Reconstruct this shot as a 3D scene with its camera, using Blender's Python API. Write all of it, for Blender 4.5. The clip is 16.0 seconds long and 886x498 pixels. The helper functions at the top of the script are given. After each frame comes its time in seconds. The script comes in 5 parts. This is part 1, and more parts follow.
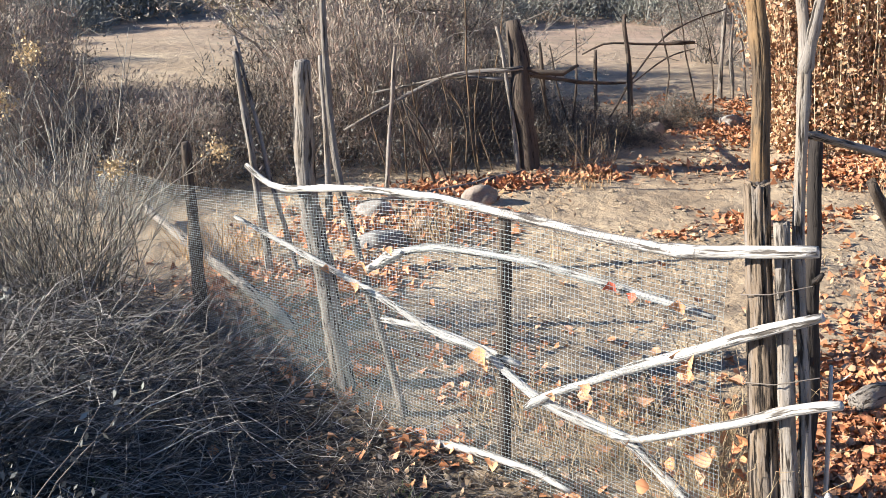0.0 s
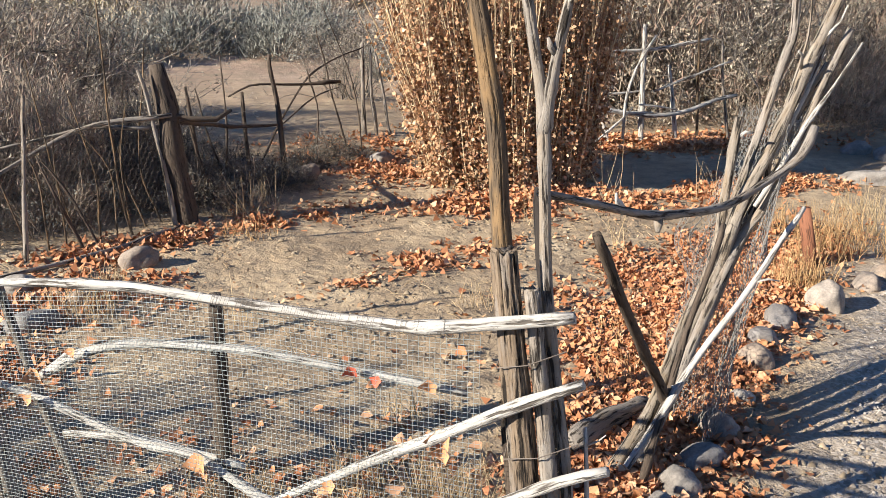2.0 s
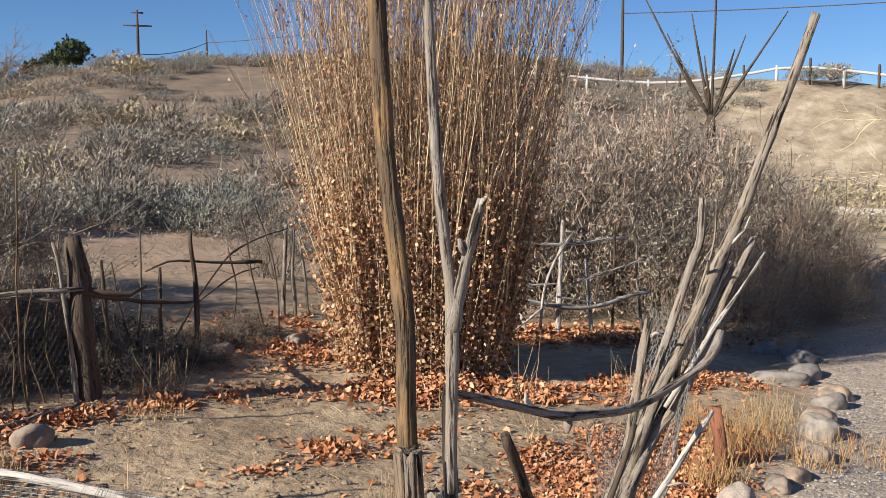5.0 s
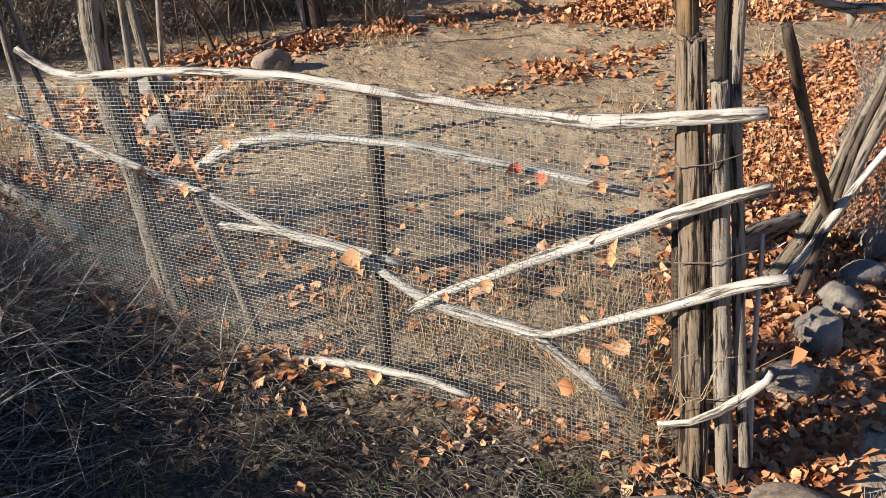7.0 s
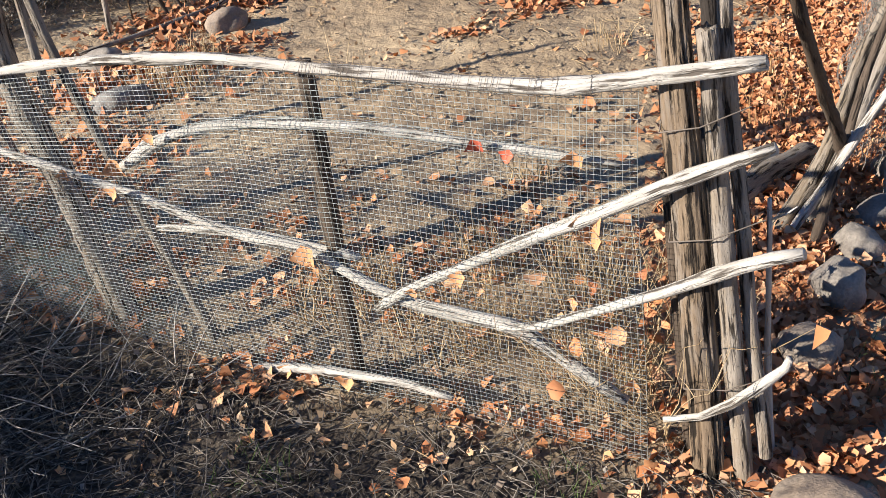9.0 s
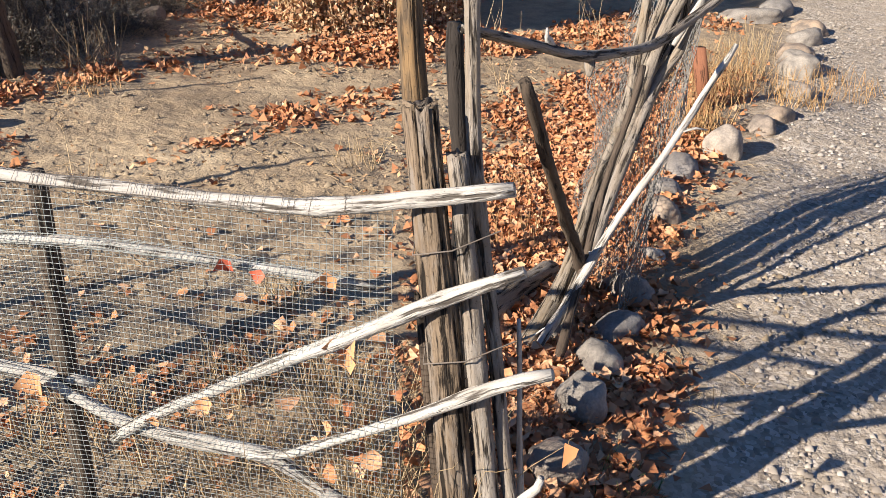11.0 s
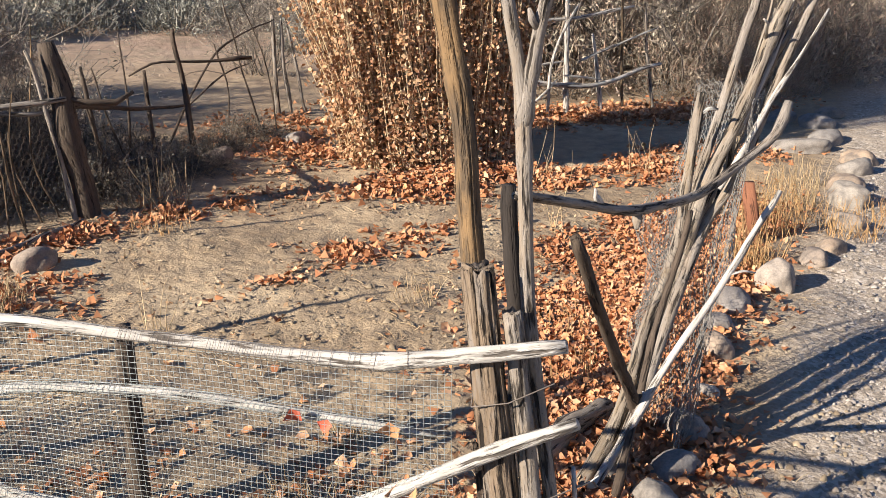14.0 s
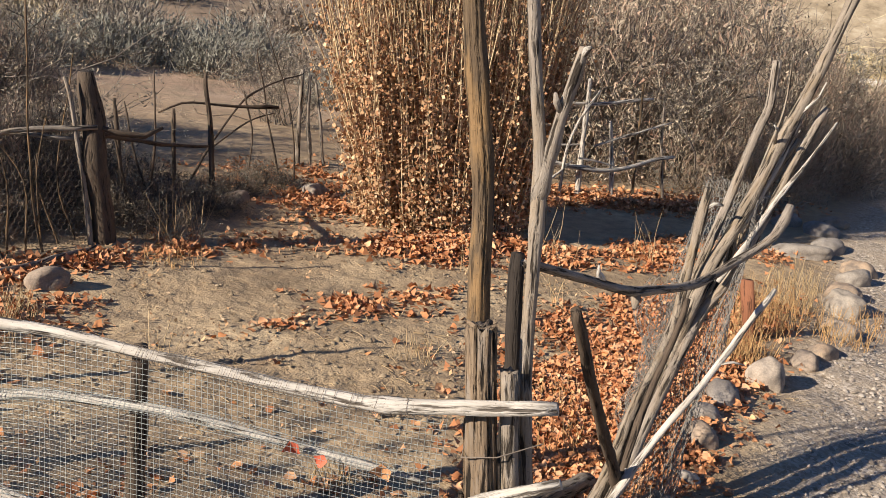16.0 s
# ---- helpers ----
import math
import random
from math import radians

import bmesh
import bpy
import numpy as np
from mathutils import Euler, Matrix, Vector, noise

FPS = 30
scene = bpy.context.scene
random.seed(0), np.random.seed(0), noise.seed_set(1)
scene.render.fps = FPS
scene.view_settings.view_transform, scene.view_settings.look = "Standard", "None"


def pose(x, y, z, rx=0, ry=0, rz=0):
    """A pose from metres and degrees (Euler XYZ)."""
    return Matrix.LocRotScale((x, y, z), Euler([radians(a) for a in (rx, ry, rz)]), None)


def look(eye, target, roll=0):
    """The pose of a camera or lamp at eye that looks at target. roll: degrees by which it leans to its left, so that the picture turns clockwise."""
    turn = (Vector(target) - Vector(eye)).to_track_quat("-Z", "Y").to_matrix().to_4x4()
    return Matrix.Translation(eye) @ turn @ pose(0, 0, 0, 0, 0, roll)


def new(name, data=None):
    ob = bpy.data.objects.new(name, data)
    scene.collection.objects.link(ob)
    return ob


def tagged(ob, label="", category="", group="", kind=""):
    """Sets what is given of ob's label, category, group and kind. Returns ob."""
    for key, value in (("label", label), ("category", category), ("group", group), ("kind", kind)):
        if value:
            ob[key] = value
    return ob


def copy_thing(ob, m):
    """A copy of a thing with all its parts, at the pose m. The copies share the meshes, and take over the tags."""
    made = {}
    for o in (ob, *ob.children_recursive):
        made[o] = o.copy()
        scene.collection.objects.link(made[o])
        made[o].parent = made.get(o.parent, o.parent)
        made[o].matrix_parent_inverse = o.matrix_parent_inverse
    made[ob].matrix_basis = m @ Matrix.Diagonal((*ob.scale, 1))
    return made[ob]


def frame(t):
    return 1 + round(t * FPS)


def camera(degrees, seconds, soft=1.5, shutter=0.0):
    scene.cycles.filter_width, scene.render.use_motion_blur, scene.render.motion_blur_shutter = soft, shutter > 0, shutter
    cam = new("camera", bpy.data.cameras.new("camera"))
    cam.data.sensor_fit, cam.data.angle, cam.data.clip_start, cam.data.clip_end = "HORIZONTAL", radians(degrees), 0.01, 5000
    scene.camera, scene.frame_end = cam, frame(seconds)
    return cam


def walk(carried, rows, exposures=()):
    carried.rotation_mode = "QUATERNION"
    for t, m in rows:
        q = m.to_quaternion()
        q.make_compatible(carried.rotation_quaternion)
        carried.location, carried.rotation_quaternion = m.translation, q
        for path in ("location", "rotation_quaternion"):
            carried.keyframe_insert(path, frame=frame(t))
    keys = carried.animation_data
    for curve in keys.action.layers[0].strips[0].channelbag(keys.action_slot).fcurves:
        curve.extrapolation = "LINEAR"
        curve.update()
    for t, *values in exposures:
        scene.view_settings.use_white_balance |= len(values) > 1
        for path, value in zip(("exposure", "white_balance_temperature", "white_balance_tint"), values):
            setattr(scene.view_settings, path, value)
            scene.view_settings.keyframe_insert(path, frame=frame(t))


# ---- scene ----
cam = camera(48.7, 16.0, soft=0.8)
PATH = [
    (0, (0.229, 0.297, 1.897), (0.114, 2.213, 1.336), -4.3),
    (0.5, (0.171, 0.456, 1.906), (0.089, 2.369, 1.329), -5.5),
    (1, (0.14, 0.627, 1.936), (0.215, 2.537, 1.347), -5.8),
    (1.5, (0.086, 0.701, 1.935), (0.429, 2.586, 1.358), -4.6),
    (2, (0.009, 0.709, 1.961), (0.628, 2.53, 1.412), -3.4),
    (2.5, (0.008, 0.706, 1.953), (0.873, 2.445, 1.478), -2.4),
    (3, (0.086, 0.718, 1.962), (1.094, 2.399, 1.564), -2.6),
    (3.2, (0.102, 0.726, 1.949), (1.148, 2.395, 1.603), -1.7),
    (5.3, (0.038, 0.731, 1.994), (0.755, 2.588, 1.806), -0.2),
    (5.5, (0.023, 0.737, 1.981), (0.675, 2.614, 1.748), -0.2),
    (6, (-0.042, 0.726, 1.946), (0.479, 2.614, 1.541), -1.0),
    (6.5, (-0.119, 0.768, 1.894), (0.317, 2.613, 1.255), -2.3),
    (7, (-0.123, 0.85, 1.86), (0.229, 2.614, 0.986), -4.7),
    (7.5, (-0.116, 0.902, 1.831), (0.198, 2.633, 0.88), -6.6),
    (8, (-0.097, 0.992, 1.794), (0.191, 2.719, 0.828), -8.2),
    (8.5, (-0.03, 1.103, 1.793), (0.251, 2.826, 0.816), -9.7),
    (9, (0.092, 1.213, 1.82), (0.397, 2.92, 0.823), -10.3),
    (9.5, (0.161, 1.26, 1.826), (0.576, 2.932, 0.81), -9.0),
    (9.7, (0.148, 1.275, 1.821), (0.64, 2.918, 0.791), -8.0),
    (11.8, (0.113, 1.273, 1.816), (0.995, 2.918, 1.099), -2.1),
    (12, (0.11, 1.259, 1.849), (0.973, 2.923, 1.153), -2.2),
    (12.5, (0.088, 1.22, 1.887), (0.907, 2.928, 1.244), -3.0),
    (13, (0.049, 1.323, 1.866), (0.86, 3.042, 1.243), -2.8),
    (13.5, (-0.022, 1.266, 1.899), (0.772, 2.996, 1.284), -3.0),
    (14, (0.071, 1.184, 1.94), (0.843, 2.923, 1.325), -3.8),
    (14.5, (0.081, 1.178, 1.968), (0.823, 2.949, 1.41), -3.9),
    (15, (0.066, 1.161, 1.978), (0.799, 2.972, 1.548), -2.0),
    (15.5, (0.026, 1.1, 2.002), (0.787, 2.912, 1.631), 0.9),
    (16, (-0.012, 1.059, 1.959), (0.775, 2.833, 1.476), 2.5),
]
walk(cam, [(t, look(eye, target, roll)) for t, eye, target, roll in PATH],
     ((0.0, 1.14, 6150, 10), (1.0, 1.06, 6200, 10), (2.0, 0.8, 6450, 10), (3.0, 0.62, 6500, 11), (5.5, 0.34, 6650, 12), (6.5, 0.44, 6950, 12), (7.5, 0.55, 6600, 12), (9.0, 0.68, 6550, 12), (12.0, 0.66, 6700, 13), (14.5, 0.70, 6700, 13), (16.0, 0.38, 7150, 14)))

# ---- world, sun, exposure ----
SUN_AZ, SUN_EL = radians(188.0), radians(27.0)   # direction towards the sun, from +x
TO_SUN = Vector((math.cos(SUN_AZ) * math.cos(SUN_EL), math.sin(SUN_AZ) * math.cos(SUN_EL), math.sin(SUN_EL)))
world = bpy.data.worlds.new("sky")
scene.world = world
world.use_nodes = True
sky = world.node_tree.nodes.new("ShaderNodeTexSky")
sky.sky_type, sky.sun_disc, sky.sun_elevation = "NISHITA", False, SUN_EL
sky.sun_rotation = math.atan2(TO_SUN.x, TO_SUN.y)
sky.air_density, sky.dust_density, sky.ozone_density = 0.8, 0.0, 8.5
world.node_tree.links.new(sky.outputs[0], world.node_tree.nodes["Background"].inputs[0])
world.node_tree.nodes["Background"].inputs[1].default_value = 0.085
sun = new("sun", bpy.data.lights.new("sun", "SUN"))
sun.data.energy, sun.data.angle, sun.data.color = 6.3, radians(0.5), (1.0, 0.94, 0.835)
sun.matrix_world = look(TO_SUN * 50, (0, 0, 0))


# ---- materials ----
def material(name, rough=0.9, metal=0.0):
    m = bpy.data.materials.new(name)
    m.use_nodes = True
    b = m.node_tree.nodes["Principled BSDF"]
    b.inputs["Roughness"].default_value, b.inputs["Metallic"].default_value = rough, metal
    b.inputs["Specular IOR Level"].default_value = 0.25
    return m, m.node_tree, b


def node(nt, kind, **values):
    n = nt.nodes.new(kind)
    for key, value in values.items():
        n.inputs[key].default_value = value
    return n


def noise_node(nt, vec, scale, detail=4.0, rough=0.55):
    n = node(nt, "ShaderNodeTexNoise", Scale=scale, Detail=detail, Roughness=rough)
    nt.links.new(vec, n.inputs["Vector"])
    return n.outputs["Fac"]


def ramp(nt, fac, *stops):
    r = nt.nodes.new("ShaderNodeValToRGB")
    el = r.color_ramp.elements
    while len(el) < len(stops):
        el.new(0.5)
    for e, (p, c) in zip(el, stops):
        e.position, e.color = p, (*c, 1) if len(c) == 3 else c
    nt.links.new(fac, r.inputs["Fac"])
    return r.outputs["Color"]


def mix(nt, fac, a, b, blend="MIX"):
    m = nt.nodes.new("ShaderNodeMix")
    m.data_type, m.blend_type = "RGBA", blend
    for sock, val in ((m.inputs[0], fac), (m.inputs[6], a), (m.inputs[7], b)):
        if isinstance(val, (int, float)):
            sock.default_value = val
        elif isinstance(val, tuple):
            sock.default_value = (*val, 1)
        else:
            nt.links.new(val, sock)
    return m.outputs[2]


def maths(nt, op, a, b=None, clamp=False):
    m = nt.nodes.new("ShaderNodeMath")
    m.operation, m.use_clamp = op, clamp
    for sock, val in zip(m.inputs, (a, b)):
        if isinstance(val, (int, float)):
            sock.default_value = val
        elif val is not None:
            nt.links.new(val, sock)
    return m.outputs[0]


def bump(nt, bsdf, height, strength, distance):
    b = node(nt, "ShaderNodeBump", Strength=strength, Distance=distance)
    nt.links.new(height, b.inputs["Height"])
    nt.links.new(b.outputs[0], bsdf.inputs["Normal"])


def wood_material(name, light, mid, dark, grooves=0.6, stain=None, patchy=0.6, cracks=0.40):
    """Weathered wood: grain and cracks along the pole, patches of bark or stain, specks."""
    m, nt, b = material(name, 0.88)
    at = nt.nodes.new("ShaderNodeAttribute")
    at.attribute_name = "grain"
    warp = node(nt, "ShaderNodeTexNoise", Scale=9.0, Detail=3.0)
    nt.links.new(at.outputs["Vector"], warp.inputs["Vector"])
    push = nt.nodes.new("ShaderNodeVectorMath")
    push.operation = "MULTIPLY_ADD"
    nt.links.new(warp.outputs["Color"], push.inputs[0])
    push.inputs[1].default_value = (0.011, 0.011, 0.03)
    nt.links.new(at.outputs["Vector"], push.inputs[2])
    vec = push.outputs[0]
    long = node(nt, "ShaderNodeMapping", Scale=(1.0, 1.0, 0.09))
    short = node(nt, "ShaderNodeMapping", Scale=(1.0, 1.0, 0.3))
    for mp in (long, short):
        nt.links.new(vec, mp.inputs["Vector"])
    fine = noise_node(nt, long.outputs[0], 240.0, 5.0, 0.65)
    crack = noise_node(nt, long.outputs[0], 62.0, 4.0, 0.6)
    patch = noise_node(nt, short.outputs[0], 17.0, 5.0, 0.62)
    blot = noise_node(nt, vec, 5.0, 4.0)
    speck = noise_node(nt, vec, 150.0, 3.0)
    col = ramp(nt, fine, (0.3, mid), (0.68, light))
    col = mix(nt, ramp(nt, patch, (0.50, (0, 0, 0)), (0.60, (patchy, patchy, patchy))), col, stain or mid)
    col = mix(nt, ramp(nt, blot, (0.42, (0, 0, 0)), (0.72, (0.55, 0.55, 0.55))), col, mid)
    col = mix(nt, ramp(nt, crack, (cracks - 0.035, (1, 1, 1)), (cracks + 0.03, (0, 0, 0))), col, dark)
    col = mix(nt, ramp(nt, speck, (0.62, (0, 0, 0)), (0.72, (0.6, 0.6, 0.6))), col, dark)
    nt.links.new(col, b.inputs["Base Color"])
    h = maths(nt, "ADD", maths(nt, "MULTIPLY", fine, 0.35), ramp(nt, crack, (0.34, (0, 0, 0)), (0.5, (1, 1, 1))))
    bump(nt, b, maths(nt, "ADD", h, maths(nt, "MULTIPLY", patch, 0.5)), grooves, 0.006)
    return m


def twig_material(name, light, dark, scale=9.0):
    m, nt, b = material(name, 0.8)
    geo = nt.nodes.new("ShaderNodeNewGeometry")
    tc = nt.nodes.new("ShaderNodeTexCoord")
    n = noise_node(nt, tc.outputs["Object"], scale, 3.0)
    col = ramp(nt, maths(nt, "ADD", maths(nt, "MULTIPLY", n, 0.6), maths(nt, "MULTIPLY", geo.outputs["Random Per Island"], 0.4)),
               (0.28, dark), (0.72, light))
    nt.links.new(col, b.inputs["Base Color"])
    return m


def leaf_material(name, *cols):
    m, nt, b = material(name, 0.65)
    geo = nt.nodes.new("ShaderNodeNewGeometry")
    tc = nt.nodes.new("ShaderNodeTexCoord")
    n = noise_node(nt, tc.outputs["Object"], 60.0, 2.0)
    f = maths(nt, "ADD", maths(nt, "MULTIPLY", geo.outputs["Random Per Island"], 0.85), maths(nt, "MULTIPLY", n, 0.15))
    nt.links.new(ramp(nt, f, *[(i / max(1, len(cols) - 1), c) for i, c in enumerate(cols)]), b.inputs["Base Color"])
    return m


def ground_material():
    m, nt, b = material("bare_earth", 0.95)
    pos = nt.nodes.new("ShaderNodeNewGeometry").outputs["Position"]
    xyz = nt.nodes.new("ShaderNodeSeparateXYZ")
    nt.links.new(pos, xyz.inputs[0])
    big, mid, fine = noise_node(nt, pos, 0.9, 5.0), noise_node(nt, pos, 7.0, 5.0), noise_node(nt, pos, 70.0, 4.0)
    soil = ramp(nt, big, (0.32, (0.275, 0.20, 0.125)), (0.5, (0.39, 0.288, 0.18)), (0.68, (0.50, 0.388, 0.252)))
    soil = mix(nt, ramp(nt, mid, (0.42, (0, 0, 0)), (0.66, (0.7, 0.7, 0.7))), soil, (0.225, 0.172, 0.118))
    soil = mix(nt, 0.45, soil, ramp(nt, fine, (0.3, (0.35, 0.35, 0.35)), (0.7, (0.75, 0.75, 0.75))), "OVERLAY")
    # gravel path beside the row of border stones
    d = maths(nt, "SUBTRACT", maths(nt, "MULTIPLY", maths(nt, "SUBTRACT", xyz.outputs[0], 1.75), 0.667),
              maths(nt, "MULTIPLY", maths(nt, "SUBTRACT", xyz.outputs[1], 3.3), 0.746))
    d = maths(nt, "ADD", d, maths(nt, "MULTIPLY", maths(nt, "SUBTRACT", mid, 0.5), 0.6))
    near = maths(nt, "MULTIPLY", maths(nt, "MULTIPLY", d, 3.0, True), maths(nt, "SUBTRACT", 5.5, d, True), True)
    vor = node(nt, "ShaderNodeTexVoronoi", Scale=52.0)
    nt.links.new(pos, vor.inputs["Vector"])
    bw = nt.nodes.new("ShaderNodeRGBToBW")
    nt.links.new(vor.outputs["Color"], bw.inputs[0])
    grit = ramp(nt, bw.outputs[0], (0.12, (0.15, 0.125, 0.10)), (0.5, (0.40, 0.34, 0.27)), (0.85, (0.66, 0.585, 0.50)))
    grit = mix(nt, ramp(nt, mid, (0.36, (0.15, 0.15, 0.15)), (0.58, (0.7, 0.7, 0.7))), grit, (0.42, 0.34, 0.255))
    col = mix(nt, near, soil, grit)
    # dark littered earth on the weedy strip before the wire fence, its shade painted in
    w = maths(nt, "ADD", maths(nt, "MULTIPLY", maths(nt, "SUBTRACT", xyz.outputs[0], 0.25), 0.624), maths(nt, "MULTIPLY", maths(nt, "SUBTRACT", xyz.outputs[1], 3.56), 0.781))
    w = maths(nt, "ADD", w, maths(nt, "MULTIPLY", maths(nt, "SUBTRACT", mid, 0.5), 0.5))
    strip = maths(nt, "MULTIPLY", maths(nt, "MULTIPLY", maths(nt, "MULTIPLY", w, -5.0), 1.0, True), maths(nt, "MULTIPLY", maths(nt, "SUBTRACT", 1.1, xyz.outputs[0]), 3.0, True))
    strip = maths(nt, "MULTIPLY", strip, maths(nt, "ADD", w, 2.6, True))
    shaded_earth = ramp(nt, fine, (0.35, (0.045, 0.036, 0.028)), (0.65, (0.125, 0.10, 0.075)))
    col = mix(nt, strip, col, shaded_earth)
    # dry scrub land further off: redder bare earth and straw
    r = maths(nt, "MULTIPLY", maths(nt, "SUBTRACT", maths(nt, "ADD", maths(nt, "MULTIPLY", xyz.outputs[0], 0.35), xyz.outputs[1]), 12.0), 0.12, True)
    scrub = ramp(nt, noise_node(nt, pos, 0.25, 6.0, 0.7), (0.35, (0.28, 0.19, 0.13)), (0.5, (0.41, 0.285, 0.20)), (0.65, (0.50, 0.37, 0.27)))
    scrub = mix(nt, ramp(nt, noise_node(nt, pos, 2.2, 5.0), (0.45, (0, 0, 0)), (0.62, (0.6, 0.6, 0.6))), scrub, (0.24, 0.195, 0.13))
    col = mix(nt, r, col, scrub)
    hill = maths(nt, "MULTIPLY", maths(nt, "SUBTRACT", xyz.outputs[1], 24.0), 0.1, True)
    col = mix(nt, maths(nt, "MULTIPLY", hill, 0.8), col, ramp(nt, noise_node(nt, pos, 0.6, 6.0, 0.7), (0.35, (0.11, 0.088, 0.066)), (0.65, (0.235, 0.182, 0.13))))
    # straw-coloured field and bank towards the road
    f = maths(nt, "SUBTRACT", maths(nt, "MULTIPLY", xyz.outputs[0], 0.78), maths(nt, "MULTIPLY", xyz.outputs[1], 0.62))
    f = maths(nt, "MULTIPLY", maths(nt, "MULTIPLY", maths(nt, "ADD", f, 1.5), 0.3, True), maths(nt, "MULTIPLY", maths(nt, "SUBTRACT", xyz.outputs[0], 13.0), 0.2, True))
    field = ramp(nt, noise_node(nt, pos, 0.8, 7.0, 0.7), (0.35, (0.23, 0.18, 0.12)), (0.55, (0.40, 0.325, 0.225)), (0.7, (0.53, 0.455, 0.34)))
    col = mix(nt, f, col, field)
    nt.links.new(col, b.inputs["Base Color"])
    bump(nt, b, maths(nt, "ADD", maths(nt, "MULTIPLY", mid, 0.9), maths(nt, "ADD", maths(nt, "MULTIPLY", fine, 0.16), maths(nt, "MULTIPLY", maths(nt, "MULTIPLY", bw.outputs[0], near), 0.4))), 0.9, 0.045)
    return m


def stone_material():
    m, nt, b = material("river_stone", 0.8)
    tc = nt.nodes.new("ShaderNodeTexCoord")
    oi = nt.nodes.new("ShaderNodeObjectInfo")
    n1, n2 = noise_node(nt, tc.outputs["Object"], 9.0, 5.0), noise_node(nt, tc.outputs["Object"], 90.0, 3.0)
    base = ramp(nt, oi.outputs["Random"], (0.0, (0.33, 0.29, 0.24)), (0.4, (0.235, 0.22, 0.205)), (0.7, (0.36, 0.265, 0.185)), (1.0, (0.38, 0.345, 0.30)))
    col = mix(nt, ramp(nt, n1, (0.42, (0, 0, 0)), (0.62, (0.75, 0.75, 0.75))), base, (0.17, 0.145, 0.122))
    col = mix(nt, 0.35, col, ramp(nt, n2, (0.35, (0.3, 0.3, 0.3)), (0.65, (0.7, 0.7, 0.7))), "OVERLAY")
    nt.links.new(col, b.inputs["Base Color"])
    bump(nt, b, maths(nt, "ADD", n1, maths(nt, "MULTIPLY", n2, 0.3)), 0.5, 0.02)
    return m


EARTH, STONE = ground_material(), stone_material()
BLEACHED = wood_material("bleached_wood", (0.60, 0.565, 0.51), (0.40, 0.365, 0.315), (0.11, 0.092, 0.075), 0.9, cracks=0.425)
GREYWOOD = wood_material("grey_wood", (0.36, 0.315, 0.265), (0.20, 0.168, 0.135), (0.04, 0.032, 0.025), 1.0, (0.27, 0.20, 0.13), 0.5, 0.425)
DULLWOOD = wood_material("dull_grey_wood", (0.29, 0.25, 0.205), (0.165, 0.135, 0.105), (0.04, 0.032, 0.025), 1.0)
POSTWOOD = wood_material("split_post_wood", (0.27, 0.20, 0.135), (0.14, 0.10, 0.066), (0.02, 0.015, 0.011), 1.0, (0.24, 0.205, 0.17), 0.8, 0.44)
TALLWOOD = wood_material("barked_post_wood", (0.17, 0.118, 0.07), (0.085, 0.06, 0.04), (0.035, 0.026, 0.018), 1.0, (0.33, 0.20, 0.09), 0.65)
DARKWOOD = wood_material("dark_wood", (0.13, 0.096, 0.07), (0.07, 0.052, 0.038), (0.022, 0.017, 0.013), 0.8)
# near-black: shade on the stake behind the posts, put into its colour
SHADEWOOD = wood_material("shaded_stake_wood", (0.05, 0.04, 0.033), (0.03, 0.024, 0.02), (0.012, 0.01, 0.008), 0.8)
BUNDLEWOOD = wood_material("tan_grey_wood", (0.36, 0.305, 0.24), (0.185, 0.152, 0.117), (0.03, 0.025, 0.02), 1.0, (0.25, 0.185, 0.115), 0.7, 0.43)
TWIG = twig_material("grey_twigs", (0.32, 0.275, 0.23), (0.085, 0.07, 0.056))
TWIG_BROWN = twig_material("brown_twigs", (0.38, 0.29, 0.21), (0.13, 0.095, 0.07))
STRAW = twig_material("straw", (0.58, 0.44, 0.26), (0.32, 0.22, 0.115))
STRAW_ORANGE = twig_material("rusty_grass", (0.56, 0.36, 0.17), (0.33, 0.19, 0.085))
GREYSTEM = leaf_material("grey_stems", (0.07, 0.06, 0.048), (0.15, 0.128, 0.10), (0.29, 0.255, 0.20), (0.52, 0.46, 0.36))
DEADSTEM = leaf_material("dead_stems", (0.045, 0.038, 0.032), (0.10, 0.085, 0.07), (0.20, 0.175, 0.147), (0.38, 0.345, 0.30), (0.66, 0.62, 0.55))
PALETWIG = twig_material("pale_twigs", (0.66, 0.57, 0.37), (0.40, 0.32, 0.19))
POPLAR = twig_material("golden_shoots", (0.74, 0.585, 0.36), (0.31, 0.22, 0.13))
SAGE = leaf_material("sage_leaf", (0.145, 0.144, 0.122), (0.215, 0.212, 0.178), (0.32, 0.312, 0.262))
SEED = leaf_material("seed_heads", (0.44, 0.30, 0.13), (0.62, 0.45, 0.23), (0.76, 0.60, 0.38))
DRYLEAF = leaf_material("fallen_leaf", (0.32, 0.125, 0.06), (0.49, 0.205, 0.09), (0.60, 0.28, 0.125), (0.69, 0.41, 0.235), (0.52, 0.27, 0.145))
LEAFMULCH = leaf_material("leaf_mulch", (0.28, 0.115, 0.055), (0.44, 0.19, 0.085), (0.54, 0.27, 0.135))
REDLEAF = leaf_material("red_leaf", (0.50, 0.09, 0.05), (0.62, 0.16, 0.09))
CLINGLEAF = leaf_material("withered_leaf", (0.15, 0.07, 0.04), (0.30, 0.15, 0.075), (0.42, 0.235, 0.12), (0.52, 0.33, 0.18), (0.70, 0.53, 0.35))
GREENGRASS = leaf_material("green_blades", (0.06, 0.10, 0.03), (0.12, 0.17, 0.05))
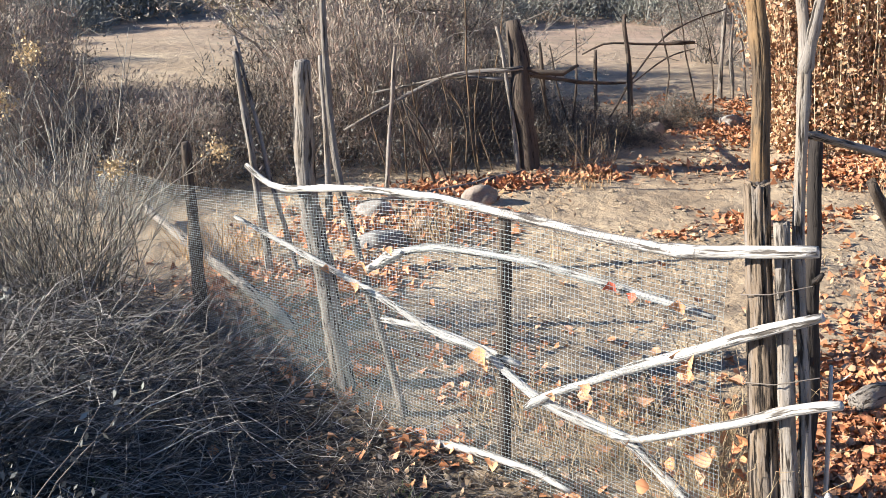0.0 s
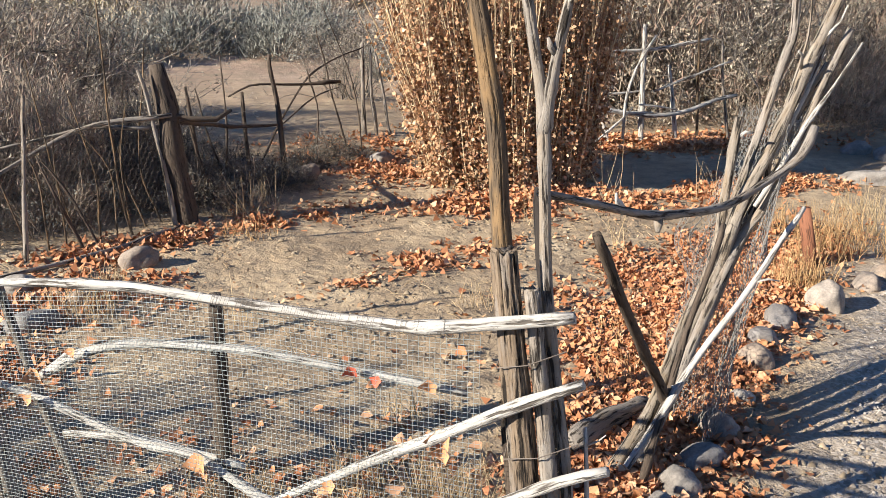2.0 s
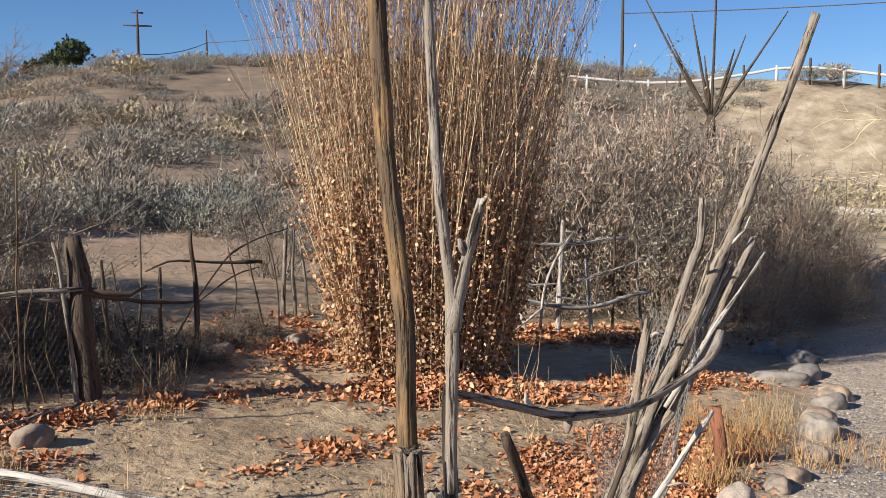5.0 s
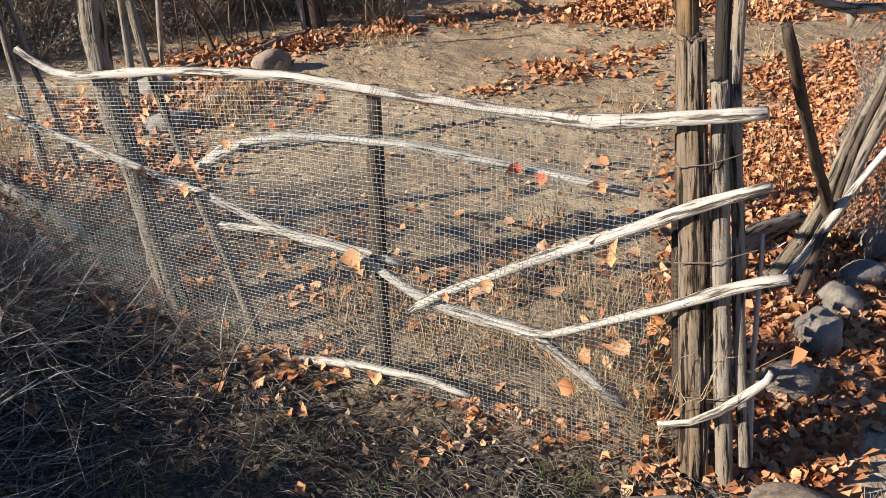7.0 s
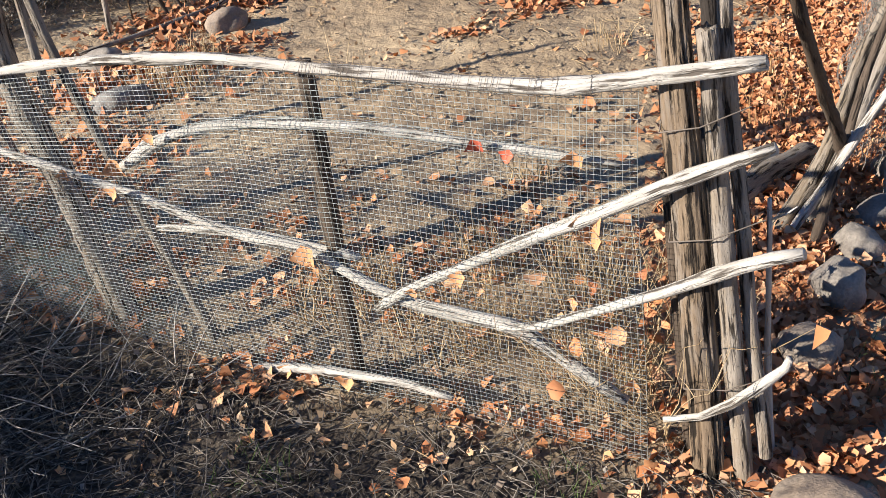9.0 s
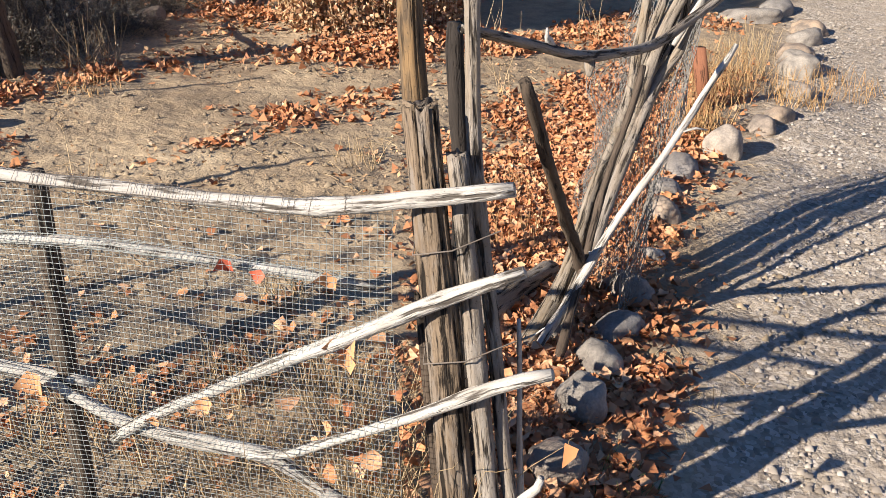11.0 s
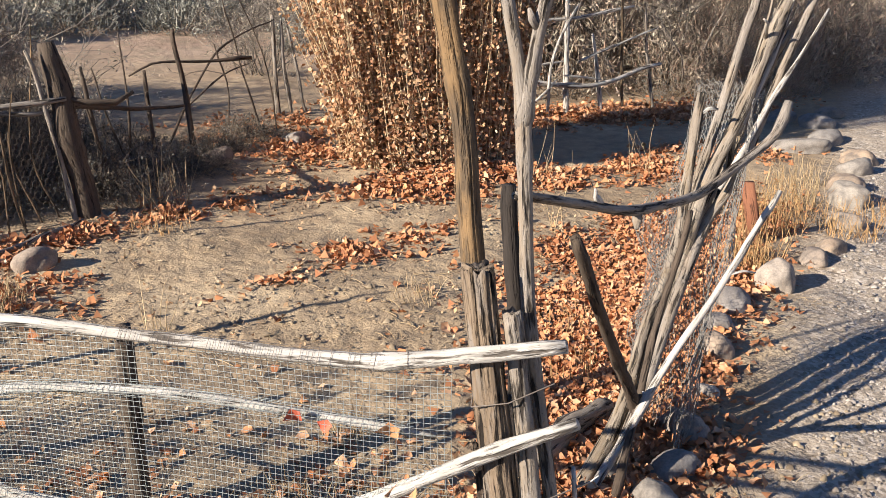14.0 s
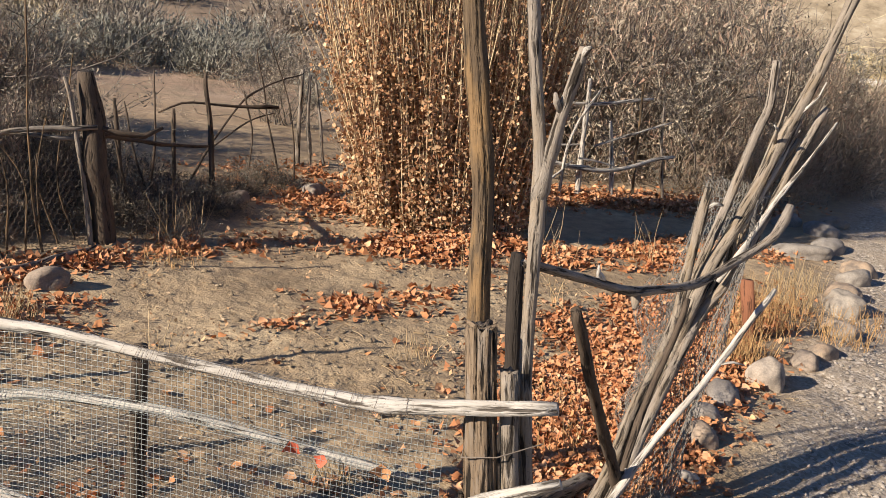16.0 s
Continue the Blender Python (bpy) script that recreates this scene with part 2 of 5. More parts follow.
PINE = leaf_material("pine_needles", (0.03, 0.045, 0.02), (0.07, 0.09, 0.035))
WIRE, _, _b = material("galvanised_wire", 0.5, 0.35)
_b.inputs["Base Color"].default_value = (0.36, 0.385, 0.36, 1)
RUSTWIRE, _, _b = material("rusty_wire", 0.8, 0.2)
_b.inputs["Base Color"].default_value = (0.20, 0.165, 0.135, 1)
OLDWIRE, _, _b = material("dull_wire", 0.7, 0.3)
_b.inputs["Base Color"].default_value = (0.27, 0.25, 0.22, 1)
RUST = wood_material("rusty_iron", (0.26, 0.11, 0.06), (0.19, 0.08, 0.045), (0.08, 0.035, 0.02), 0.3)
WHITEMETAL = wood_material("guard_rail_paint", (0.56, 0.55, 0.53), (0.48, 0.47, 0.45), (0.3, 0.29, 0.27), 0.05)


# ---- geometry helpers ----
class Geo:
    def __init__(self):
        self.v, self.f, self.g = [], [], []
        self.ragged = random.Random(4)

    def tube(self, pts, radii, sides=3, rough=0.0, rng=random, cap=False, flat=1.0):
        """A tapered tube through the points. The grain runs along it."""
        pts = [Vector(p) for p in pts]
        n, base, length, side = len(pts), len(self.v), 0.0, None
        off = rng.uniform(0, 40)
        for i, p in enumerate(pts):
            t = pts[min(i + 1, n - 1)] - pts[max(i - 1, 0)]
            t = t.normalized() if t.length > 1e-9 else Vector((0, 0, 1))
            if side is None:
                side = t.cross(Vector((0.31, 0.17, 0.93)))
                if side.length < 0.1:
                    side = t.cross(Vector((1, 0, 0)))
            side = side - t * side.dot(t)
            side.normalize()
            other = t.cross(side)
            if i:
                length += (p - pts[i - 1]).length
            r = radii[i] if isinstance(radii, (list, tuple)) else radii
            for k in range(sides):
                a = 2 * math.pi * k / sides
                q = r * (1 + rough * noise.noise((math.cos(a) * 1.6 + off, math.sin(a) * 1.6, length * 14 + off)) +
                         rough * 0.8 * noise.noise((math.cos(a) * 4 + off, math.sin(a) * 4, length * 2.2)))
                ca, sa = math.cos(a) * q, math.sin(a) * q * flat
                self.v.append(p + side * ca + other * sa)
                if rough:
                    self.g.append((ca + off, sa, length))
        for i in range(n - 1):
            for k in range(sides):
                k2 = (k + 1) % sides
                a, b = base + i * sides, base + (i + 1) * sides
                self.f.append((a + k, a + k2, b + k2, b + k))
        if cap:
            self.f.append(tuple(base + k for k in reversed(range(sides))))
            self.f.append(tuple(base + (n - 1) * sides + k for k in range(sides)))

    def leaf(self, p, d, u, size, curl=0.25):
        """A lobed, folded leaf at p, pointing along d with its face to u."""
        d = Vector(d).normalized()
        u = Vector(u)
        u = (u - d * u.dot(d))
        if u.length < 1e-4:
            u = d.orthogonal()
        u.normalize()
        w = d.cross(u)
        b = len(self.v)
        q = self.ragged
        for x, y, z in ((0, 0, 0), (-0.46, 0.22, curl), (-0.44, 0.70, curl * 0.6), (0, 1.0, -curl * 0.4), (0.44, 0.68, curl * 0.5), (0.46, 0.22, curl * 0.9), (0, 0.46, -0.05)):
            x, y, z = x + q.uniform(-0.10, 0.10), y + q.uniform(-0.09, 0.09), z + q.uniform(-0.18, 0.18)
            self.v.append(Vector(p) + (w * x + d * y + u * z) * size)
        self.f += [(b, b + 1, b + 6), (b + 1, b + 2, b + 6), (b + 2, b + 3, b + 6), (b + 3, b + 4, b + 6), (b + 4, b + 5, b + 6), (b + 5, b, b + 6)]

    def flake(self, p, d, u, size, wide=0.5):
        d, u = Vector(d).normalized(), Vector(u)
        w = d.cross(u)
        w = w.normalized() if w.length > 1e-5 else d.orthogonal()
        b = len(self.v)
        p = Vector(p)
        self.v += [p, p + d * size * 0.5 - w * size * wide * 0.5, p + d * size, p + d * size * 0.5 + w * size * wide * 0.5]
        self.f.append((b, b + 1, b + 2, b + 3))

    def chip(self, p, d, u, size, wide=0.5):
        """A small pointed three-cornered leaf."""
        d, u = Vector(d).normalized(), Vector(u)
        w = d.cross(u)
        w = w.normalized() if w.length > 1e-5 else d.orthogonal()
        b, p = len(self.v), Vector(p)
        self.v += [p - w * size * wide * 0.45, p + d * size, p + w * size * wide * 0.45]
        self.f.append((b, b + 1, b + 2))

    def mesh(self, name, mat, smooth=True):
        me = bpy.data.meshes.new(name)
        me.from_pydata([tuple(p) for p in self.v], [], self.f)
        if len(self.g) == len(self.v) and self.g:
            at = me.attributes.new("grain", "FLOAT_VECTOR", "POINT")
            at.data.foreach_set("vector", [c for g in self.g for c in g])
        me.materials.append(mat)
        if smooth:
            me.polygons.foreach_set("use_smooth", [True] * len(me.polygons))
        me.update()
        return me


def part(name, geo, mat, parent, label="", smooth=True, world=True, kind=""):
    """One mesh object under a thing or a part; its points are in the world's metres unless world is off."""
    me = geo if isinstance(geo, bpy.types.Mesh) else geo.mesh(name, mat, smooth)
    ob = new(name, me)
    ob.parent = parent
    if world:
        at, up = Vector(), parent
        while up:
            at, up = at + up.location, up.parent
        ob.location = -at
    return tagged(ob, label, kind=kind)


def thing(name, at, label, category, group="", kind=""):
    ob = new(name)
    ob.location = at
    ob.empty_display_size = 0.1
    return tagged(ob, label, category, group, kind)


def smooth_line(pts, step=0.05):
    """Points along a smooth curve through the given ones."""
    pts = [Vector(p) for p in pts]
    q = [pts[0] * 2 - pts[1]] + pts + [pts[-1] * 2 - pts[-2]]
    out = []
    for i in range(1, len(q) - 2):
        a, b, c, d = q[i - 1], q[i], q[i + 1], q[i + 2]
        n = max(1, int((c - b).length / step))
        for k in range(n):
            t = k / n
            out.append(0.5 * (2 * b + (c - a) * t + (2 * a - 5 * b + 4 * c - d) * t * t + (3 * b - a - 3 * c + d) * t ** 3))
    return out + [pts[-1]]


def pole(pts, r0, r1, sides=12, rough=0.16, seed=0, knots=2, flat=1.0, step=0.05, stubs=0, wander=0.008):
    """A crooked wooden pole with knots, worn ends and broken side stubs."""
    rng, geo = random.Random(seed), Geo()
    line = smooth_line(pts, step)
    n = len(line)
    for i, p in enumerate(line):
        p += Vector((noise.noise((i * step * 2.5, seed, 0)), noise.noise((i * step * 2.5, seed, 7)), noise.noise((i * step * 2.5, seed, 15)))) * wander * (1 if 0 < i < n - 1 else 0)
    radii = [r0 + (r1 - r0) * i / max(1, n - 1) for i in range(n)]
    for _ in range(knots):
        k = rng.randrange(1, max(2, n - 1))
        for j, s in ((-1, 1.08), (0, 1.22), (1, 1.08)):
            if 0 <= k + j < n:
                radii[k + j] *= s
    radii[0] *= 0.86
    radii[-1] *= 0.82
    geo.tube(line, radii, sides, rough, rng, True, flat)
    for _ in range(stubs):
        k = rng.randrange(n // 4, n - 1)
        t = (line[min(k + 1, n - 1)] - line[k - 1]).normalized()
        a = (t.orthogonal().normalized() * rng.uniform(-1, 1) + t.cross(t.orthogonal()).normalized() * rng.uniform(-1, 1)).normalized()
        L = rng.uniform(0.03, 0.09)
        geo.tube([line[k], line[k] + (a * 0.8 + t * 0.5) * L * 0.6, line[k] + (a * 0.8 + t * 0.6) * L], [radii[k] * 0.6, radii[k] * 0.42, radii[k] * 0.3], 7, rough, rng, True)
    return geo


def fissured(pts, r0, r1, seed, grooves=9, depth=0.3, flat=0.9, sides=72, step=0.035, wander=0.006, burls=()):
    """A split or barked post: long open cracks wander along it, the top is broken unevenly. burls: (share of the length, swelling)."""
    rng, geo = random.Random(seed), Geo()
    line = smooth_line(pts, step)
    n = len(line)
    cracks = [(2 * math.pi * (k + rng.uniform(-0.35, 0.35)) / grooves, rng.uniform(0.05, 0.13), rng.uniform(0.5, 1.0), rng.uniform(0, 60)) for k in range(grooves)]
    off, length, side = rng.uniform(0, 40), 0.0, None
    for i, p in enumerate(line):
        u = i / (n - 1)
        t = (line[min(i + 1, n - 1)] - line[max(i - 1, 0)]).normalized()
        if side is None:
            side = t.cross(Vector((0.31, 0.17, 0.93))).normalized()
        side = (side - t * side.dot(t)).normalized()
        other = t.cross(side)
        if i:
            length += (p - line[i - 1]).length
        q = p + Vector((noise.noise((length * 2.2, seed, 0)), noise.noise((length * 2.2, seed, 7)), 0)) * wander
        r = r0 + (r1 - r0) * u
        for at, swell in burls:
            r *= 1 + swell * math.exp(-((u - at) * (n - 1) * step / 0.045) ** 2)
        for k in range(sides):
            a = 2 * math.pi * k / sides
            m = 1 + 0.10 * noise.noise((math.cos(a) * 1.5 + off, math.sin(a) * 1.5, length * 3)) + 0.05 * noise.noise((math.cos(a) * 5 + off, math.sin(a) * 5, length * 9))
            for c, w, d, o in cracks:
                e = abs((a - c - 0.25 * noise.noise((length * 1.6, o, 0)) + math.pi) % (2 * math.pi) - math.pi)
                if e < w:
                    m -= depth * d * (1 - e / w) * max(0.0, 0.55 + 0.9 * noise.noise((length * 1.9, o, 5)))
            ca, sa = math.cos(a) * r * m, math.sin(a) * r * m * flat
            up = 0.018 * noise.noise((math.cos(a) * 2.3, math.sin(a) * 2.3, seed)) if i == n - 1 else 0.0
            geo.v.append(q + side * ca + other * sa + t * up)
            geo.g.append((ca + off, sa, length))
    for i in range(n - 1):
        for k in range(sides):
            a, b, k2 = i * sides, (i + 1) * sides, (k + 1) % sides
            geo.f.append((a + k, a + k2, b + k2, b + k))
    geo.v.append(line[-1] + t * -0.006)
    geo.g.append((off, 0, length))
    geo.f += [((n - 1) * sides + k, (n - 1) * sides + (k + 1) % sides, len(geo.v) - 1) for k in range(sides)]
    return geo


def twig_path(rng, p, d, length, n, jit, lift=0.0):
    d, p, out = Vector(d).normalized(), Vector(p), [Vector(p)]
    for _ in range(n):
        d = (d + Vector((rng.gauss(0, jit), rng.gauss(0, jit), rng.gauss(0, jit) + lift))).normalized()
        p = p + d * (length / n)
        out.append(p.copy())
    return out


def rand_dir(rng, up=0.0):
    v = Vector((rng.gauss(0, 1), rng.gauss(0, 1), rng.gauss(0, 1) + up))
    return v.normalized()


# ---- the lie of the land ----
A, D, N = Vector((0.25, 3.56)), Vector((0.7814, -0.6240)), Vector((0.6240, 0.7814))   # the wire fence's line


def fence(s, z, n=0.0):
    return Vector((A.x + D.x * s + N.x * n, A.y + D.y * s + N.y * n, z))


def soft(v, lo, hi, w=2.0):
    if v > hi:
        return hi + w * math.tanh((v - hi) / w)
    if v < lo:
        return lo + w * math.tanh((v - lo) / w)
    return v


def step01(v):
    v = min(1.0, max(0.0, v))
    return v * v * (3 - 2 * v)


def height(x, y):
    z = -0.11 - 0.085 * soft(x, -4, 6) + 0.05 * soft(y, -2, 12)
    dx, dy = x, y - 0.7
    r, az = math.hypot(dx, dy), math.degrees(math.atan2(dx, dy))
    if r > 14:
        crest = 0.055 + 0.035 * step01((az + 3) / 9) - 0.014 * step01((az - 25) / 12) - 0.024 * step01((az - 42) / 12)
        right = step01((az - 30) / 14) * (1 - step01((az - 100) / 30))
        r0, r1 = 19 + 29 * right, 82 - 20 * right
        top = 2.0 + r1 * crest
        k = min(1.0, max(0.0, (r - r0) / (r1 - r0)))
        k = k * 0.45 + step01(k) * 0.55
        z += (top - z) * k
        z += 0.5 * noise.noise((x * 0.07, y * 0.07, 3)) * step01((r - 20) / 20) * (1 - right) * (1 - step01((r - r1 + 6) / 10))
    if r < 40:
        z += 0.035 * noise.noise((x * 0.9, y * 0.9, 1)) + 0.012 * noise.noise((x * 4.2, y * 4.2, 5))
        # raked clods inside the garden
        k = max(0.0, 1 - abs(x - 1.6) / 2.2) * max(0.0, 1 - abs(y - 5.3) / 1.6)
        z += 0.02 * k * noise.noise((x * 13, y * 13, 9)) + 0.006 * noise.noise((x * 17, y * 17, 2))
    return z


def on(x, y, up=0.0):
    return Vector((x, y, height(x, y) + up))


def axis(lo, hi, fine, far):
    out, v, s = [], lo, fine
    while v <= hi:
        out.append(v)
        v += fine
    a, b, s = [], hi + fine, fine
    while b < far:
        a.append(b)
        s *= 1.12
        b += s
    c, b, s = [], lo - fine, fine
    while b > -far:
        c.append(b)
        s *= 1.12
        b -= s
    return c[::-1] + out + a


xs, ys = axis(-2.0, 5.0, 0.042, 700), axis(2.0, 9.2, 0.042, 700)
me = bpy.data.meshes.new("ground")
nx = len(xs)
me.from_pydata([(x, y, height(x, y)) for y in ys for x in xs], [],
               [(j * nx + i, j * nx + i + 1, (j + 1) * nx + i + 1, (j + 1) * nx + i) for j in range(len(ys) - 1) for i in range(nx - 1)])
me.polygons.foreach_set("use_smooth", [True] * len(me.polygons))
me.materials.append(EARTH)
tagged(new("ground", me), "bare sandy earth, gravel path and scrub hillside", "ground", kind="structure")

# ---- wire fence with crooked rails and posts ----
wire_fence = thing("wire_fence", fence(0, height(0.25, 3.56)), "low garden fence of bleached branches, rough posts and wire mesh", "fence")


def rail(pts, r0, r1, label, mat=BLEACHED, seed=0, n0=-0.02, n1=-0.02, **kw):
    m = len(pts) - 1
    return part("rail", pole([fence(s, z, n0 + (n1 - n0) * i / m) for i, (s, z) in enumerate(pts)], r0, r1, seed=seed, **kw), mat, wire_fence, label)


rail([(-1.36, 1.125), (-1.26, 1.075), (-1.13, 1.05), (-0.80, 1.075), (-0.44, 1.095), (-0.2, 1.095), (0.02, 1.07), (0.26, 1.053), (0.49, 1.037), (0.69, 1.03), (0.88, 1.055), (1.10, 1.087)],
     0.012, 0.019, "long crooked bleached top rail", seed=1, n0=-0.03, n1=-0.058, knots=4)
rail([(-0.72, 0.74), (-0.62, 0.79), (-0.52, 0.84), (-0.30, 0.89), (0.0, 0.90), (0.24, 0.885), (0.47, 0.86), (0.78, 0.82)],
     0.016, 0.011, "arched bleached branch", seed=2, n0=0.0, n1=0.0, knots=4)
rail([(-1.53, 0.87), (-1.21, 0.79), (-0.90, 0.71), (-0.65, 0.64), (-0.36, 0.55), (-0.14, 0.515), (-0.02, 0.455), (0.12, 0.385), (0.28, 0.35), (0.46, 0.325), (0.60, 0.24), (0.75, 0.13)],
     0.010, 0.019, "long slanting bleached branch", seed=3, n0=0.0, n1=0.0, knots=5, stubs=2)
rail([(-0.66, 0.54), (-0.44, 0.55), (-0.25, 0.535), (0.02, 0.49)], 0.011, 0.014, "short bleached branch", seed=4, n0=0.01, n1=0.02, stubs=1)
rail([(0.06, 0.345), (0.16, 0.42), (0.33, 0.51), (0.53, 0.62), (0.74, 0.72), (0.94, 0.825), (1.12, 0.905)], 0.014, 0.0165, "slanting bleached branch nailed to the posts", seed=5, n0=-0.01, n1=-0.06, knots=5)
rail([(0.42, 0.335), (0.54, 0.36), (0.66, 0.415), (0.88, 0.52), (1.05, 0.605), (1.18, 0.66)], 0.010, 0.017, "lower bleached branch with split end", seed=6, n0=-0.02, n1=-0.06)
rail([(-0.45, 0.08), (-0.18, 0.11), (0.09, 0.115), (0.26, 0.085)], 0.014, 0.012, "bleached branch lying at the foot", seed=7, n0=-0.04, n1=-0.04)
rail([(0.86, 0.14), (0.95, 0.165), (1.03, 0.22), (1.10, 0.29), (1.15, 0.345), (1.155, 0.375)], 0.009, 0.011, "small curved bleached branch", seed=8, n0=-0.06, n1=-0.055)


def post(pts, r0, r1, label, mat, seed, **kw):
    return part("post", pole(pts, r0, r1, seed=seed, **kw), mat, wire_fence, label)


def rough_post(geo, label, mat):
    return part("post", geo, mat, wire_fence, label)


rough_post(fissured([fence(0.958, -0.16), fence(0.938, 0.5), fence(0.902, 1.24)], 0.047, 0.041, 11, 10, 0.42, 0.82), "thick weathered split post with deep cracks", POSTWOOD)
rough_post(fissured([fence(1.05, -0.15), fence(1.01, 0.5), fence(0.974, 1.14)], 0.026, 0.0235, 12, 4, 0.22, 0.95, 40, burls=((0.6, 0.1),)), "short round post with pale cut top", GREYWOOD)
rough_post(fissured([fence(0.91, -0.1, 0.085), fence(0.873, 1.2, 0.09), fence(0.868, 1.5, 0.09), fence(0.852, 1.70, 0.09), fence(0.838, 1.86, 0.09), fence(0.819, 2.03, 0.09), fence(0.808, 2.2, 0.09), fence(0.803, 2.35, 0.09), fence(0.785, 3.05, 0.08)],
                    0.029, 0.023, 13, 7, 0.26, 0.95, 56, 0.04, 0.012, ((0.555, 0.16), (0.615, 0.2), (0.70, 0.14), (0.42, 0.08))), "tall barked post with knots", TALLWOOD)
rough_post(fissured([fence(0.895, -0.12, 0.05), fence(0.878, 0.4, 0.05), fence(0.865, 0.78, 0.05)], 0.016, 0.012, 21, 3, 0.3, 0.6, 24), "thin dark split lath beside the thick post", DARKWOOD)
fork = rough_post(fissured([fence(1.095, 0.0, 0.02), fence(1.04, 0.6, 0.03), fence(1.02, 0.87, 0.04), fence(1.008, 1.2, 0.05), fence(1.003, 1.5, 0.05), fence(0.999, 1.62, 0.05), fence(0.98, 1.85, 0.05), fence(0.964, 2.08, 0.05), fence(0.948, 2.31, 0.05), fence(0.91, 2.9, 0.04)],
                           0.0185, 0.012, 14, 3, 0.2, 1.0, 32, 0.04, 0.010, ((0.52, 0.28), (0.555, 0.25), (0.36, 0.08), (0.7, 0.1))), "tall smooth forked grey pole", GREYWOOD)
part("fork_branch", pole([fence(1.002, 1.53, 0.05), fence(1.018, 1.60, 0.045), fence(1.035, 1.69, 0.04), fence(1.053, 1.76, 0.035), fence(1.073, 1.83, 0.03), fence(1.086, 1.885, 0.03)], 0.0155, 0.011, seed=15, knots=4, wander=0.006, rough=0.25, step=0.025), GREYWOOD, fork)
part("fork_stub", pole([fence(1.048, 1.74, 0.035), fence(1.037, 1.765, 0.02), fence(1.034, 1.785, 0.012)], 0.008, 0.004, seed=22, step=0.02), GREYWOOD, fork)
part("fork_stub", pole([fence(1.08, 1.86, 0.03), fence(1.095, 1.88, 0.02), fence(1.104, 1.885, 0.012)], 0.007, 0.004, seed=23, step=0.02), BLEACHED, fork)
post([fence(-0.10, -0.02, 0.03), fence(-0.05, 0.6, 0.03), fence(-0.01, 1.065, 0.02)], 0.026, 0.022, "dark post behind the mesh", DARKWOOD, 16)
post([fence(-0.93, 0.0, 0.05), fence(-1.02, 0.45, 0.06), fence(-1.08, 1.04, 0.06), fence(-1.03, 1.56, 0.06)], 0.043, 0.036, "stout grey post with cut top", GREYWOOD, 17, sides=24, rough=0.3, stubs=1)
post([fence(-0.60, 0.0, 0.05), fence(-0.76, 0.6, 0.06), fence(-0.88, 1.06, 0.06), fence(-0.89, 1.5, 0.06), fence(-0.86, 1.95, 0.06), fence(-0.85, 2.3, 0.06)], 0.019, 0.011, "slender tall crooked pole", DULLWOOD, 18, knots=4)
post([fence(-0.98, 0.9, 0.07), fence(-0.955, 1.25, 0.08), fence(-0.94, 1.58, 0.08)], 0.014, 0.01, "thin stick", GREYWOOD, 19)
post([fence(-1.97, 0.2, 0.03), fence(-1.92, 0.7, 0.03), fence(-1.88, 1.18, 0.03)], 0.032, 0.024, "mesh-wrapped corner post", DARKWOOD, 20)


def mesh_top(s):
    pts = ((-2.75, 1.02), (-2.45, 1.03), (-1.9, 0.985), (-1.4, 1.015), (-0.9, 1.04), (-0.3, 1.085), (0.0, 1.075), (0.25, 1.06), (0.67, 1.035), (0.9, 1.03))
    for (a, za), (b, zb) in zip(pts, pts[1:]):
        if s <= b:
            return za + (zb - za) * (s - a) / (b - a)
    return 1.0


def mesh_at(s, k):
    p = fence(s, 0)
    top = mesh_top(s)
    low = height(p.x, p.y) + 0.02
    z = top + (low - top) * k
    belly = 0.035 * math.sin(k * 3.1) * (0.6 + 0.8 * noise.noise((s * 1.7, k * 2.0, 4))) + 0.02 * noise.noise((s * 3, z * 3, 8))
    n = -0.047 - 0.4 * belly
    return fence(s + 0.012 * noise.noise((s * 2, z * 2.5, 3)) - 0.03 * k, z + 0.012 * noise.noise((s * 1.3, z * 2, 6)), n)


wm = Geo()
cols, rows = 210, 68
for i in range(cols + 1):
    s = -2.6 + 3.44 * i / cols
    wm.tube([mesh_at(s, j / 24) for j in range(25)], 0.0006, 3)
for j in range(rows + 1):
    wm.tube([mesh_at(-2.6 + 3.44 * i / 68, j / rows) for i in range(69)], 0.00085, 3)
part("wire_mesh", wm, WIRE, wire_fence, "fine galvanised wire mesh, slightly sagging", kind="stuff")
def rail_wrap(line, r, gap, seed):
    """The mesh's edge folded round a rail: crossing wires hugging it and three wires running along it."""
    rng, g = random.Random(seed), Geo()
    pts = smooth_line(line, gap)
    runs = [[] for _ in range(4)]
    for i in range(1, len(pts) - 1):
        t = (pts[i + 1] - pts[i - 1]).normalized()
        out = Vector((-N.x, -N.y, 0))
        up = t.cross(out).normalized()
        if up.z < 0:
            up = -up
        q = r * (1.12 + 0.12 * rng.random())
        ring = [pts[i] + (out * math.cos(a) + up * math.sin(a)) * q + t * 0.004 * math.sin(a * 2) for a in (-1.2, -0.6, 0.0, 0.6, 1.2, 1.8, 2.4)]
        if rng.random() < 0.9:
            g.tube(ring, 0.0007, 3)
        for k, m in enumerate((0, 2, 4, 5)):
            runs[k].append(ring[m])
    for run in runs:
        g.tube(run, 0.0007, 3)
    return g


